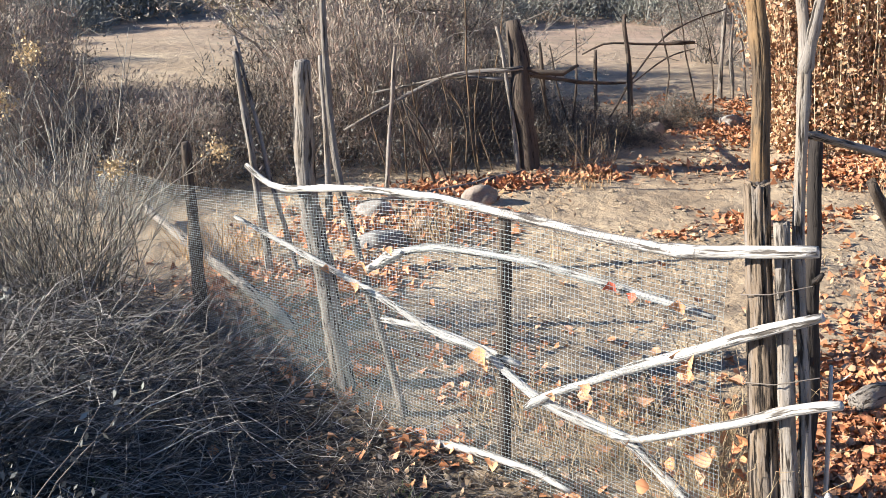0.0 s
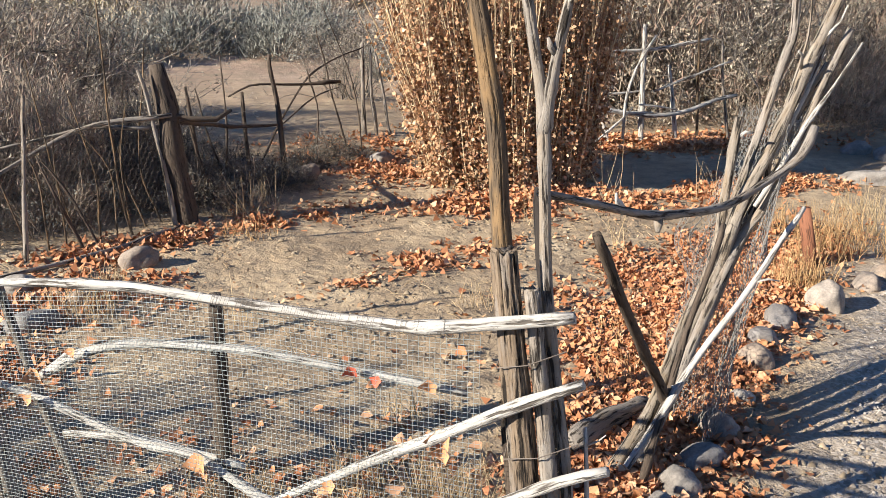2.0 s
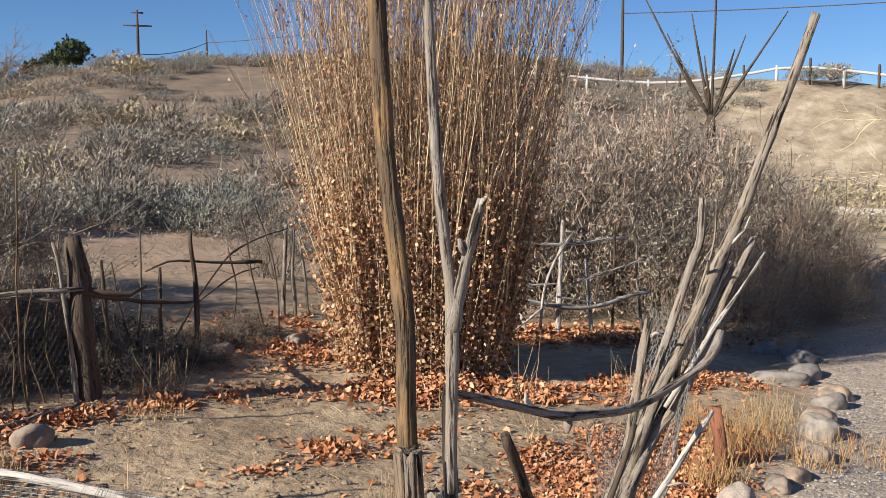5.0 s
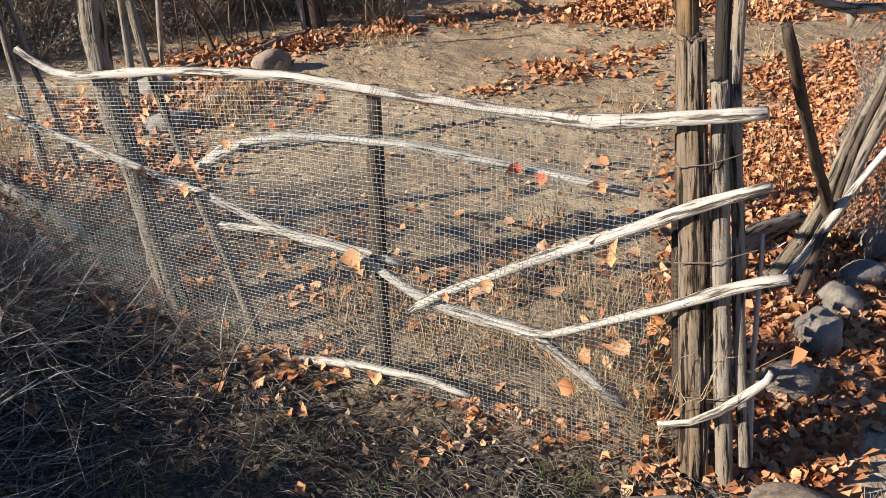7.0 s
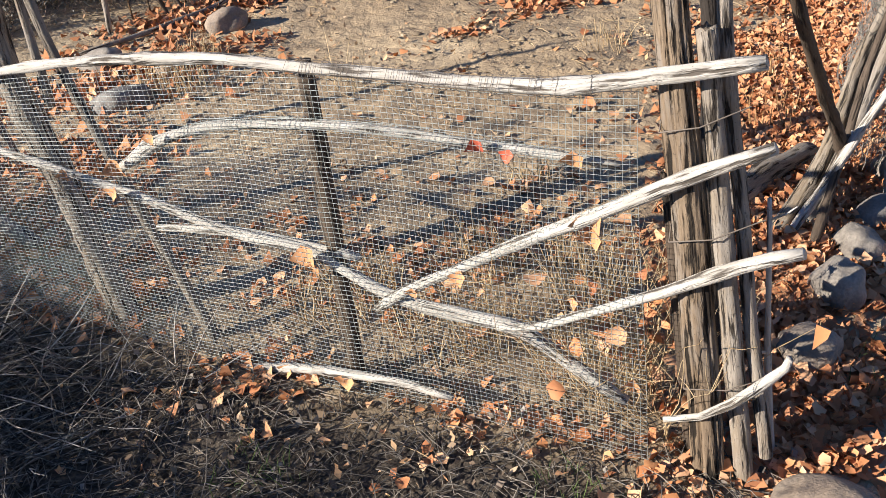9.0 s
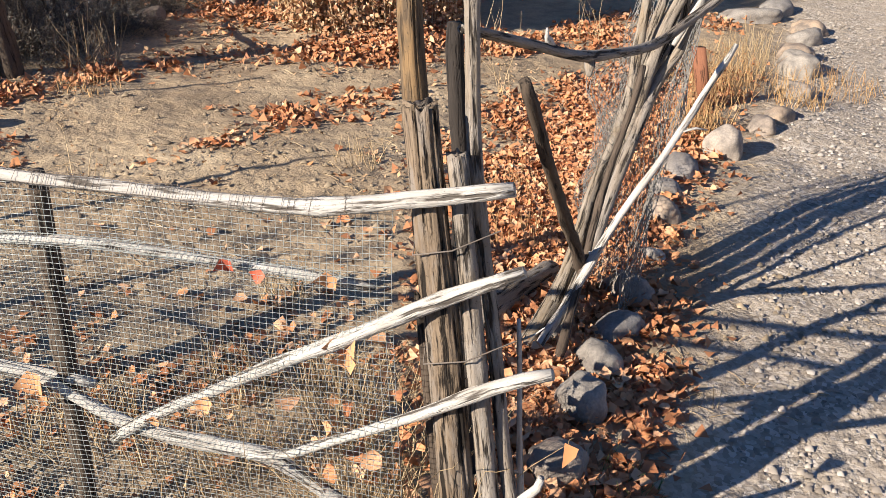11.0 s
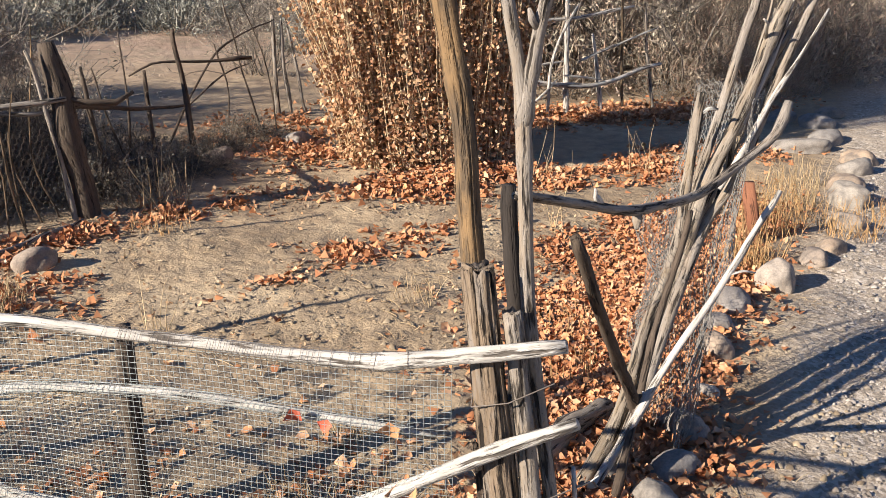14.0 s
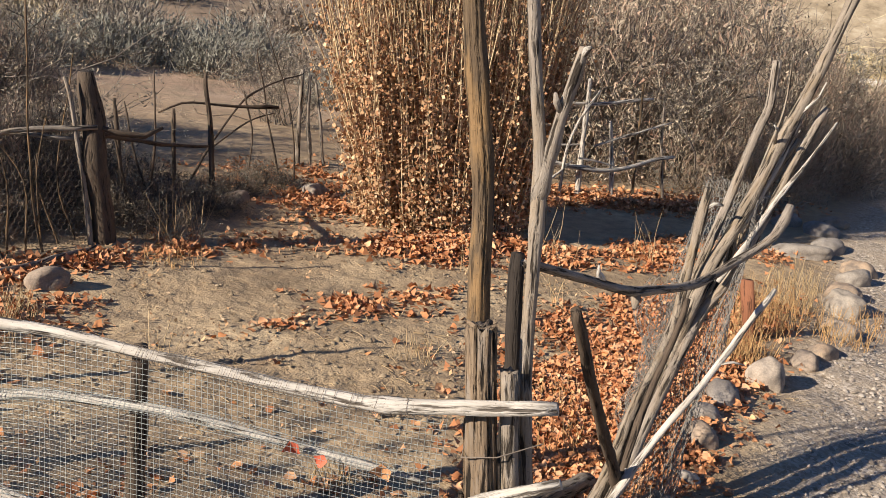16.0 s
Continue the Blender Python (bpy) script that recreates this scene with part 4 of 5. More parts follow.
for k, (x, y, w) in enumerate(((9.9, 7.3, 0.6), (10.2, 7.7, 0.5), (9.6, 6.95, 0.35), (10.8, 8.1, 0.6), (11.6, 8.5, 0.45), (13.0, 15.0, 0.8), (14.2, 14.6, 0.7), (15.2, 13.9, 0.9), (14.6, 13.6, 0.6), (16.5, 13.4, 0.8), (17.5, 13.3, 0.9))):
    stone(x, y, w, w * 0.7, w * 0.55, 360 + k, "stone on the path's far edge", "far path stones")

# ---- plants ----
def twig_bush(rng, R, H, stems, subs, r0, jit=0.16, spread=0.75, lift=0.02, size=0.03, per=6):
    """Crooked branching stems, and small dry leaves clustered round the twig ends."""
    geo, fol = Geo(), Geo()
    for _ in range(stems):
        a, q = rng.uniform(0, 2 * math.pi), R * 0.28 * math.sqrt(rng.random())
        tilt = rng.uniform(0.05, spread)
        b = a + rng.gauss(0, 0.5)
        d = Vector((math.cos(b) * math.sin(tilt), math.sin(b) * math.sin(tilt), math.cos(tilt)))
        L = H * rng.uniform(0.6, 1.15) * (0.75 + 0.35 * tilt)
        path = twig_path(rng, (math.cos(a) * q, math.sin(a) * q, -0.05), d, L, 6, jit, lift)
        geo.tube(path, [r0 * (1 - 0.13 * i) for i in range(7)], 3)
        for _ in range(subs):
            i = rng.randrange(2, 7)
            e = (path[i] - path[i - 1]).normalized() + rand_dir(rng, 0.2) * 0.9
            sub = twig_path(rng, path[i], e, L * rng.uniform(0.14, 0.34), 3, jit * 1.5, lift)
            geo.tube(sub, [r0 * 0.3, r0 * 0.22, r0 * 0.16, r0 * 0.08], 3)
            for _ in range(2):
                j = rng.randrange(1, 4)
                e2 = (sub[j] - sub[j - 1]).normalized() + rand_dir(rng, 0.15)
                tip = twig_path(rng, sub[j], e2, L * rng.uniform(0.05, 0.13), 1, jit * 2)
                geo.tube(tip, [r0 * 0.15, r0 * 0.06], 3)
                for _ in range(per):
                    fol.flake(tip[0].lerp(tip[1], rng.random()) + rand_dir(rng) * size * 1.3, rand_dir(rng, 0.5), rand_dir(rng), size * rng.uniform(0.5, 1.5), 0.4)
    return geo, fol


def shrub_kind(name, label, category, stems, leaves=None, mat=TWIG, leafmat=SAGE, group=""):
    t = thing(name, (0, 0, 0), label, category, group)
    part("crown", stems, mat, t, world=False)
    if leaves:
        part("foliage", leaves, leafmat, t, world=False)
    return t


def put(kind, x, y, scale=1.0, turn=0.0, first=False, sz=None):
    m = Matrix.LocRotScale(on(x, y, -0.03), Euler((0, 0, turn)), (scale, scale, sz or scale))
    if first:
        kind.matrix_basis = m
        return kind
    c = copy_thing(kind, m)
    c.matrix_basis = m
    return c


rng = random.Random(11)
big_bush = shrub_kind("bush", "large tangled leafless grey-brown bush", "bush", *twig_bush(rng, 1.5, 2.2, 40, 14, 0.016, 0.26, 1.15, 0.03, 0.036, 6), TWIG, leaf_material("bush_leaf", (0.15, 0.127, 0.10), (0.31, 0.268, 0.205), (0.49, 0.43, 0.32), (0.34, 0.25, 0.185)), "thicket")
put(big_bush, -1.2, 11.2, 1.05, 0.3, True)
for x, y, s, t in ((-0.5, 12.3, 0.9, 1.9), (-4.8, 9.0, 0.85, 5.2), (0.2, 9.5, 0.5, 5.0), (-0.9, 9.0, 0.55, 1.0),
                   (7.0, 12.6, 1.25, 2.5), (9.0, 12.9, 1.35, 0.4), (5.4, 13.2, 1.0, 4.4), (8.1, 11.6, 0.95, 5.6), (10.3, 12.0, 1.0, 1.4), (3.3, 14.2, 0.6, 3.0), (11.4, 13.6, 1.0, 2.0), (7.9, 14.5, 1.45, 3.9), (9.9, 15.2, 1.3, 5.0)):
    put(big_bush, x, y, s, t)
low_bush = shrub_kind("low_bush", "low dense dark shrub under the fence", "bush", *twig_bush(rng, 0.5, 0.55, 30, 8, 0.007, 0.22, 1.2, 0.02, 0.022, 2), TWIG_BROWN, SAGE, "fence shrubs")
put(low_bush, 0.75, 8.75, 0.9, 0.0, True)
for x, y, s, t in ((1.2, 9.2, 0.75, 1.0), (1.75, 9.75, 0.7, 2.0), (2.1, 10.3, 0.65, 3.0), (0.35, 8.5, 0.85, 4.0), (-0.5, 8.0, 0.9, 5.0), (-1.3, 7.7, 1.0, 0.5), (-2.0, 7.4, 1.1, 1.5), (0.95, 8.3, 0.6, 2.6), (-2.6, 6.9, 1.1, 2.5), (-3.2, 6.4, 1.2, 0.2), (5.5, 11.3, 0.9, 3.3), (6.5, 11.4, 1.0, 4.3), (7.5, 11.0, 0.9, 5.3)):
    put(low_bush, x, y, s, t)


def sage_geo(rng, n, size=0.085, upright=0.6, twiggy=0.0):
    """A lumpy rounded shrub: short stems inside a dome of many small leaves and tips."""
    g, l = Geo(), Geo()
    for _ in range(9):
        a, tilt = rng.uniform(0, 2 * math.pi), rng.uniform(0.0, 1.1)
        d = Vector((math.cos(a) * math.sin(tilt), math.sin(a) * math.sin(tilt), math.cos(tilt)))
        g.tube(twig_path(rng, (d.x * 0.1, d.y * 0.1, -0.05), d, rng.uniform(0.3, 0.62), 2, 0.16, 0.04), [0.014, 0.009, 0.004], 3)
    o = rng.uniform(0, 50)
    for _ in range(n):
        d = rand_dir(rng)
        d.z = abs(d.z)
        lump = 0.72 + 0.42 * noise.noise(d * 2.4 + Vector((o, 0, 0)))
        p = d * lump * (0.45 + 0.55 * rng.random() ** 0.45) * 0.85
        slim = rng.random() < twiggy
        l.chip(Vector((p.x, p.y, p.z * 0.95)), d * 0.7 + rand_dir(rng, upright), rand_dir(rng), size * rng.uniform(0.5, 1.6) * (2.6 if slim else 1.0), 0.09 if slim else 0.5)
    return g, l


g, l = sage_geo(rng, 1100, 0.06, 1.1, 0.4)
sage = shrub_kind("sagebrush", "grey-green sagebrush on dry ground", "shrub", g, l, TWIG_BROWN, SAGE, "hillside scrub")
g, l = sage_geo(rng, 1100, 0.06, 0.9, 0.6)
brown = shrub_kind("scrub_bush", "brown-grey dormant shrub on the hillside", "shrub", g, l, TWIG, leaf_material("dormant_leaf", (0.145, 0.12, 0.097), (0.225, 0.19, 0.15), (0.34, 0.29, 0.23)), "hillside scrub")
g, l = sage_geo(rng, 460, 0.085, 1.2)
straw_bush = shrub_kind("rabbit_bush", "straw-coloured dry bush with pale tips", "shrub", g, l, STRAW, leaf_material("straw_leaf", (0.24, 0.19, 0.11), (0.36, 0.295, 0.18), (0.46, 0.385, 0.25)), "hillside scrub")
g, l = sage_geo(rng, 3600, 0.045, 0.9, 0.4)
sage_mid = shrub_kind("sagebrush", "grey-green sagebrush beside the clearing", "shrub", g, l, TWIG_BROWN, SAGE, "clearing scrub")
g, l = sage_geo(rng, 3600, 0.042, 0.6, 0.6)
brown_mid = shrub_kind("scrub_bush", "brown-grey dormant shrub beside the clearing", "shrub", g, l, TWIG, brown.children[1].data.materials[0], "clearing scrub")
put(sage_mid, 2.9, 22.4, 1.5, 1.0, True)
put(brown_mid, -1.4, 18.4, 1.5, 2.0, True)
put(sage, 2.6, 27.0, 1.5, 0.0, True)
put(brown, -11.5, 21.0, 2.0, 0.0, True)
put(straw_bush, 0.4, 24.0, 1.4, 0.0, True)
for x, y, s, k in ((1.6, 21.6, 1.6, sage_mid), (3.7, 21.3, 1.5, sage_mid), (0.3, 20.5, 1.5, sage_mid), (4.6, 22.8, 1.7, sage_mid), (6.0, 21.0, 1.6, brown_mid), (-1.2, 19.5, 1.7, brown_mid), (-3.4, 23.0, 1.7, brown_mid), (-8.9, 20.5, 2.3, sage_mid), (-8.0, 21.3, 2.4, sage_mid), (-7.1, 21.8, 2.3, sage_mid), (-6.0, 23.0, 1.7, straw_bush), (-7.8, 18.8, 1.6, sage_mid), (-9.6, 18.5, 2.0, sage_mid), (-8.6, 15.5, 1.8, sage_mid), (7.4, 19.5, 1.5, straw_bush), (2.2, 24.5, 1.6, brown_mid),
                   (-4.4, 19.5, 0.8, straw_bush), (5.2, 17.5, 1.2, sage_mid), (6.6, 16.6, 1.3, brown_mid), (-1.0, 15.0, 1.1, brown_mid), (-2.2, 13.6, 1.0, sage_mid), (15.0, 25.0, 1.8, sage_mid), (17.5, 24.5, 2.0, brown_mid), (20.0, 27.0, 1.8, sage_mid), (13.0, 22.0, 1.9, brown_mid)):
    put(k, x, y, s, s * 37 + x)
count = 0
while count < 600:
    az, r = radians(rng.uniform(-24, 66)), 22 + 62 * rng.random() ** 0.85
    x, y = r * math.sin(az), 0.7 + r * math.cos(az)
    if noise.noise((x * 0.11, y * 0.11, 2)) < -0.3 or (az > radians(38) and (r < 44 and rng.random() < 0.8 or r > 50 and rng.random() < 0.75)):
        continue
    k = rng.choice((sage, sage, sage, sage, brown, brown, brown, brown, brown, straw_bush))
    s = rng.uniform(1.0, 2.6)
    put(k, x, y, s, rng.uniform(0, 6), sz=s * rng.uniform(0.55, 0.85))
    count += 1

g, l = sage_geo(rng, 13500, 0.021, 0.6, 0.75)
round_bush = shrub_kind("bush", "dense rounded grey-brown dormant bush", "bush", g, l, TWIG_BROWN, leaf_material("bush_tip", (0.15, 0.12, 0.092), (0.26, 0.212, 0.158), (0.38, 0.318, 0.24), (0.33, 0.21, 0.155), (0.58, 0.50, 0.38)), "thicket")
put(round_bush, 7.1, 12.8, 2.7, 0.0, True, sz=4.2)
for x, y, s, z, t in ((8.9, 12.9, 2.6, 4.4, 1.0), (10.4, 12.6, 2.0, 3.4, 2.0), (5.7, 13.4, 2.0, 2.9, 3.0), (8.0, 14.8, 2.9, 5.0, 4.0), (10.1, 14.6, 2.5, 4.6, 5.0), (-1.2, 11.3, 1.9, 2.2, 1.5), (-4.75, 10.3, 1.45, 2.3, 3.5), (-4.05, 8.5, 1.15, 1.9, 1.9), (-1.0, 9.6, 1.2, 1.9, 0.3), (-0.3, 8.7, 0.75, 1.5, 0.7), (-1.05, 8.5, 0.95, 1.9, 2.9), (-0.6, 8.6, 0.8, 1.7, 2.0), (-5.3, 8.7, 1.3, 2.3, 5.5), (-4.3, 7.4, 0.9, 1.3, 2.9), (-0.2, 12.6, 1.5, 1.8, 4.5), (-1.6, 9.4, 1.0, 1.1, 0.8), (-2.9, 8.7, 1.1, 0.95, 1.8), (-3.6, 8.2, 0.9, 0.9, 0.4), (8.7, 10.9, 1.5, 2.2, 2.4), (9.9, 11.2, 1.7, 2.4, 0.9), (11.2, 12.2, 1.6, 2.2, 3.3), (-7.3, 13.0, 1.5, 2.2, 0.2), (-0.75, 9.05, 1.0, 1.35, 2.2), (0.05, 9.7, 0.8, 1.15, 3.2), (-0.35, 8.4, 0.7, 0.85, 4.2), (-2.2, 8.0, 0.9, 1.0, 5.2), (-1.3, 8.3, 0.7, 0.8, 1.2), (9.3, 11.9, 1.9, 2.9, 4.1), (10.6, 11.7, 1.7, 2.5, 1.3), (8.1, 11.8, 1.6, 2.6, 2.2)):
    put(round_bush, x, y, s, t, sz=z)

g, l = sage_geo(rng, 5000, 0.03, 0.4, 0.6)
foot_shrub = shrub_kind("low_bush", "low dense dark shrub along the brushwood fence", "bush", g, l, TWIG_BROWN, leaf_material("dark_shrub_leaf", (0.05, 0.042, 0.034), (0.105, 0.085, 0.066), (0.19, 0.158, 0.122)), "fence shrubs")
put(foot_shrub, 0.75, 8.85, 0.65, 0.0, True, sz=0.55)
for x, y, s, z, t in ((1.25, 9.25, 0.6, 0.36, 1.1), (1.7, 9.75, 0.6, 0.34, 2.2), (2.15, 10.2, 0.6, 0.38, 3.3), (0.15, 8.75, 0.8, 1.0, 4.4), (-0.35, 8.6, 0.8, 1.1, 5.5), (-0.9, 8.5, 0.8, 1.1, 0.6), (0.3, 9.4, 0.9, 1.15, 1.7), (1.0, 9.9, 0.7, 0.45, 3.9), (-1.5, 8.0, 0.8, 0.95, 5.0), (-2.2, 7.5, 0.8, 0.85, 0.1), (-2.7, 8.0, 0.8, 0.85, 1.2), (0.62, 8.45, 0.5, 0.6, 4.0), (1.05, 8.75, 0.5, 0.42, 5.1), (1.5, 9.15, 0.5, 0.34, 3.0), (-1.9, 8.8, 0.9, 1.2, 2.3)):
    put(foot_shrub, x, y, s, t, sz=z)

# poplar clump: a sheaf of upright shoots with withered leaves low down
poplar = thing("poplar_clump", on(3.5, 9.0), "dense sheaf of golden poplar shoots with withered brown leaves", "tree")
rng = random.Random(21)
shoots, fine, leaves = Geo(), Geo(), Geo()
for k in range(760):
    a, q = rng.uniform(0, 2 * math.pi), math.sqrt(rng.random())
    bx, by = math.cos(a) * q * 0.80, math.sin(a) * q * 0.55
    p = on(3.5 + bx, 9.0 + by, -0.05)
    out = Vector((bx * 0.20 + 0.008, by * 0.20, 1)) + Vector((rng.gauss(0, 0.05), rng.gauss(0, 0.05), 0))
    L = rng.uniform(3.2, 6.2) * (1.06 - 0.25 * q)
    path = twig_path(rng, p, out, L, 11, 0.05, 0.025)
    r = rng.uniform(0.003, 0.0075) if k % 9 else 0.010
    shoots.tube(path, [r * (1 - 0.075 * i) for i in range(12)], 4)
    for _ in range(9):
        i = rng.randrange(2, 11)
        e = (path[i] - path[i - 1]).normalized() + rand_dir(rng, 0.3) * 0.45
        tw = twig_path(rng, path[i], e, rng.uniform(0.25, 0.7), 3, 0.08, 0.12)
        fine.tube(tw, [r * 0.45, r * 0.36, r * 0.28, r * 0.14], 3)
    for _ in range(150):
        t = min(1.0, abs(rng.gauss(0, 0.30))) if rng.random() < 0.8 else rng.random()
        i = min(10, int(t * 10.9))
        p = path[i].lerp(path[i + 1], rng.random())
        if p.z > 1.5 and rng.random() < 0.3 + 0.2 * min(2.5, p.z - 1.5):
            continue
        e = rand_dir(rng, -0.1)
        p = p + Vector((e.x, e.y, 0)) * rng.uniform(0.02, 0.13)
        leaves.flake(p, rand_dir(rng, -0.5), rand_dir(rng), rng.uniform(0.02, 0.048) * (1.0 if p.z < 1.8 else 0.75), rng.uniform(0.7, 1.15))
part("sheaf", shoots, POPLAR, poplar, kind="stuff")
part("twig_mass", fine, twig_material("red_brown_twigs", (0.42, 0.255, 0.16), (0.15, 0.082, 0.058)), poplar, "fine red-brown side twigs", kind="stuff")
part("foliage", leaves, CLINGLEAF, poplar, "curled withered brown leaves", kind="stuff")

# dead shrub whose bare limbs rise over the big bush
dead = thing("dead_tree", on(11.6, 15.0), "dead shrub with straight bare dark limbs", "tree")
b = on(11.6, 15.0)
part("trunk", pole([b, b + Vector((0, 0, 1.2)), (11.6, 15.0, 2.7)], 0.09, 0.07, seed=401, step=0.3), DARKWOOD, dead)
for k, (dx, dz) in enumerate(((-1.25, 2.0), (-0.85, 1.4), (-0.4, 1.75), (0.05, 2.5), (0.4, 1.1), (0.6, 1.35), (1.35, 1.75), (-0.15, 1.0))):
    part("limb", pole([(11.6, 15.0, 2.6), (11.6 + dx * 0.4, 15.0 - dx * 0.2, 2.7 + dz * 0.42), (11.6 + dx * 0.8, 15.0 - dx * 0.5, 2.75 + dz)], 0.03, 0.012, seed=410 + k, step=0.3, sides=7), DARKWOOD, dead)

# pale leafless tree over the far side of the path
willow = thing("pale_tree", on(14.3, 10.0), "spreading leafless tree with pale yellow twigs", "tree")
rng = random.Random(33)
limbs = Geo()
for k in range(44):
    a = rng.uniform(0, 2 * math.pi)
    d = Vector((math.cos(a) - 0.15, math.sin(a), rng.uniform(0.1, 1.1)))
    path = twig_path(rng, on(14.3, 10.0, rng.uniform(0.2, 1.6)), d, rng.uniform(1.8, 3.4), 8, 0.16, -0.015)
    limbs.tube(path, [0.024 - 0.0025 * i for i in range(9)], 4)
    for _ in range(14):
        i = rng.randrange(2, 9)
        sub = twig_path(rng, path[i], (path[i] - path[i - 1]).normalized() + rand_dir(rng) * 0.8, rng.uniform(0.4, 1.2), 5, 0.22, -0.03)
        limbs.tube(sub, [0.009, 0.007, 0.006, 0.005, 0.004, 0.002], 3)
        for _ in range(3):
            j = rng.randrange(1, 6)
            limbs.tube(twig_path(rng, sub[j], (sub[j] - sub[j - 1]).normalized() + rand_dir(rng), rng.uniform(0.2, 0.5), 3, 0.25, -0.03), [0.005, 0.004, 0.003, 0.0015], 3)
part("crown", limbs, PALETWIG, willow)
part("trunk", pole([on(14.3, 10.0, -0.1), on(14.3, 10.0, 0.8), on(14.25, 10.0, 1.8)], 0.12, 0.08, seed=35, step=0.2), GREYWOOD, willow)


# rabbitbrush with yellow seed heads, and dead brush, by the near corner
def seedy_bush(x, y, seed, n, H, R, heads, label):
    rng = random.Random(seed)
    t = thing("rabbitbrush", on(x, y), label, "shrub", "near brush")
    g, h = Geo(), Geo()
    for _ in range(n):
        a, q = rng.uniform(0, 2 * math.pi), math.sqrt(rng.random())
        p = on(x + math.cos(a) * q * R * 0.35, y + math.sin(a) * q * R * 0.35, -0.03)
        d = Vector((math.cos(a) * q * 0.45, math.sin(a) * q * 0.45, 1))
        L = H * rng.uniform(0.45, 1.05)
        path = twig_path(rng, p, d, L, 6, 0.19, 0.04)
        g.tube(path, [0.0042, 0.0038, 0.0032, 0.0027, 0.0022, 0.0018, 0.001], 3)
        for _ in range(5):
            i = rng.randrange(2, 7)
            g.tube(twig_path(rng, path[i], (path[i] - path[i - 1]).normalized() + rand_dir(rng, 0.3) * 0.6, rng.uniform(0.08, 0.25), 3, 0.12, 0.05), [0.0022, 0.0018, 0.0014, 0.0008], 3)
        if rng.random() < heads * 2.4 and q < 0.5 and L > H * 0.7:
            for _ in range(230):
                c = path[-1] + Vector((rng.gauss(0, 0.03), rng.gauss(0, 0.03), rng.gauss(-0.02, 0.03)))
                h.flake(c, rand_dir(rng, 0.8), rand_dir(rng), rng.uniform(0.011, 0.022), 0.6)
    part("crown", g, GREYSTEM, t)
    if h.v:
        part("seed_head", h, SEED, t, "fluffy yellow seed heads", kind="stuff")


seedy_bush(-1.9, 4.66, 51, 150, 1.5, 0.42, 0.22, "tall dry rabbitbrush with yellow seed heads")
seedy_bush(-2.5, 4.6, 52, 80, 1.0, 0.9, 0.0, "dry straw-coloured brush beside the fence")
seedy_bush(-2.3, 5.1, 53, 70, 0.9, 0.7, 0.0, "dry straw-coloured brush beside the fence")
near_bush = shrub_kind("brush", "dense dry grey brush at the near corner, mostly unseen, casting shade", "bush", *twig_bush(rng, 0.75, 1.0, 34, 12, 0.009, 0.2, 1.0, 0.02, 0.027, 9), TWIG, SAGE, "near brush")
put(near_bush, -3.3, 4.3, 0.85, 0.7, True)
# mostly out of view on the left, added to shade the ground before the fence
for k, (x, y, s) in enumerate(((-1.5, 2.25, 0.80), (-1.85, 2.65, 0.82), (-2.2, 3.05, 0.85), (-2.5, 3.5, 0.85), (-2.85, 3.9, 0.85), (-1.5, 1.8, 0.9), (-1.9, 2.0, 1.05), (-2.5, 2.6, 1.1), (-3.0, 3.2, 1.1), (-1.9, 1.3, 1.1), (-2.4, 1.6, 1.15))):
    put(near_bush, x, y, s, k * 1.3)
# one taller unseen bush, added to lengthen that shade
put(near_bush, -2.3, 2.75, 0.9, 2.0, sz=1.2)

weed = shrub_kind("dead_weed", "dead grey branching weed by the fence", "weed", twig_bush(random.Random(62), 0.4, 0.62, 22, 9, 0.005, 0.24, 0.95, 0.0)[0], None, DEADSTEM, None, "dead weeds")
put(weed, -1.62, 4.25, 1.1, 0.4, True)
for k, (x, y, q) in enumerate(((-1.25, 4.35, 0.8), (-1.9, 4.0, 1.1), (-1.45, 3.85, 0.85), (-1.05, 4.0, 0.6), (-1.75, 3.6, 0.9), (-2.1, 4.4, 1.2), (-0.95, 4.05, 0.4), (-1.95, 3.3, 0.9))):
    put(weed, x, y, q, k * 1.1)

rng = random.Random(61)
brush = Geo()
for _ in range(7500):
    x, y = rng.gauss(-1.5, 0.48), rng.gauss(3.95, 0.48)
    n = (x - A.x) * N.x + (y - A.y) * N.y
    if n > -0.10:
        continue
    L = rng.uniform(0.10, 0.42)
    top = 0.34 * step01((-0.7 - x) / 0.9)
    path = twig_path(rng, on(x, y, (0.02 + top) * rng.random()), Vector((rng.gauss(0, 1), rng.gauss(0, 1), rng.uniform(-0.25, 0.6))), L, 3, 0.2, -0.06)
    path = [Vector((q.x, q.y, max(q.z, height(q.x, q.y) + 0.004))) for q in path]
    r = rng.uniform(0.0010, 0.0028)
    brush.tube(path, [r, r * 0.9, r * 0.7, r * 0.4], 3)
t = tagged(new("dead_brush", brush.mesh("dead_brush", DEADSTEM)), "heap of dead grey stems by the fence", "brush", kind="stuff")

# litter of short grey straw over the near ground and along the fence
litter = Geo()
for _ in range(13000):
    x, y = rng.uniform(-1.8, 1.2), rng.uniform(1.9, 4.6)
    n = (x - A.x) * N.x + (y - A.y) * N.y
    if n > 0.3 or (n > 0 and rng.random() < 0.6):
        continue
    a, L = rng.uniform(0, 6.3), rng.uniform(0.02, 0.11)
    p = on(x, y, 0.004 + 0.02 * rng.random() ** 2)
    q = on(x + math.cos(a) * L, y + math.sin(a) * L, 0.004 + 0.03 * rng.random() ** 2)
    litter.tube([p, p.lerp(q, 0.5) + Vector((0, 0, rng.uniform(0, 0.012))), q], [0.0016, 0.0016, 0.0008], 3)
flakes = Geo()
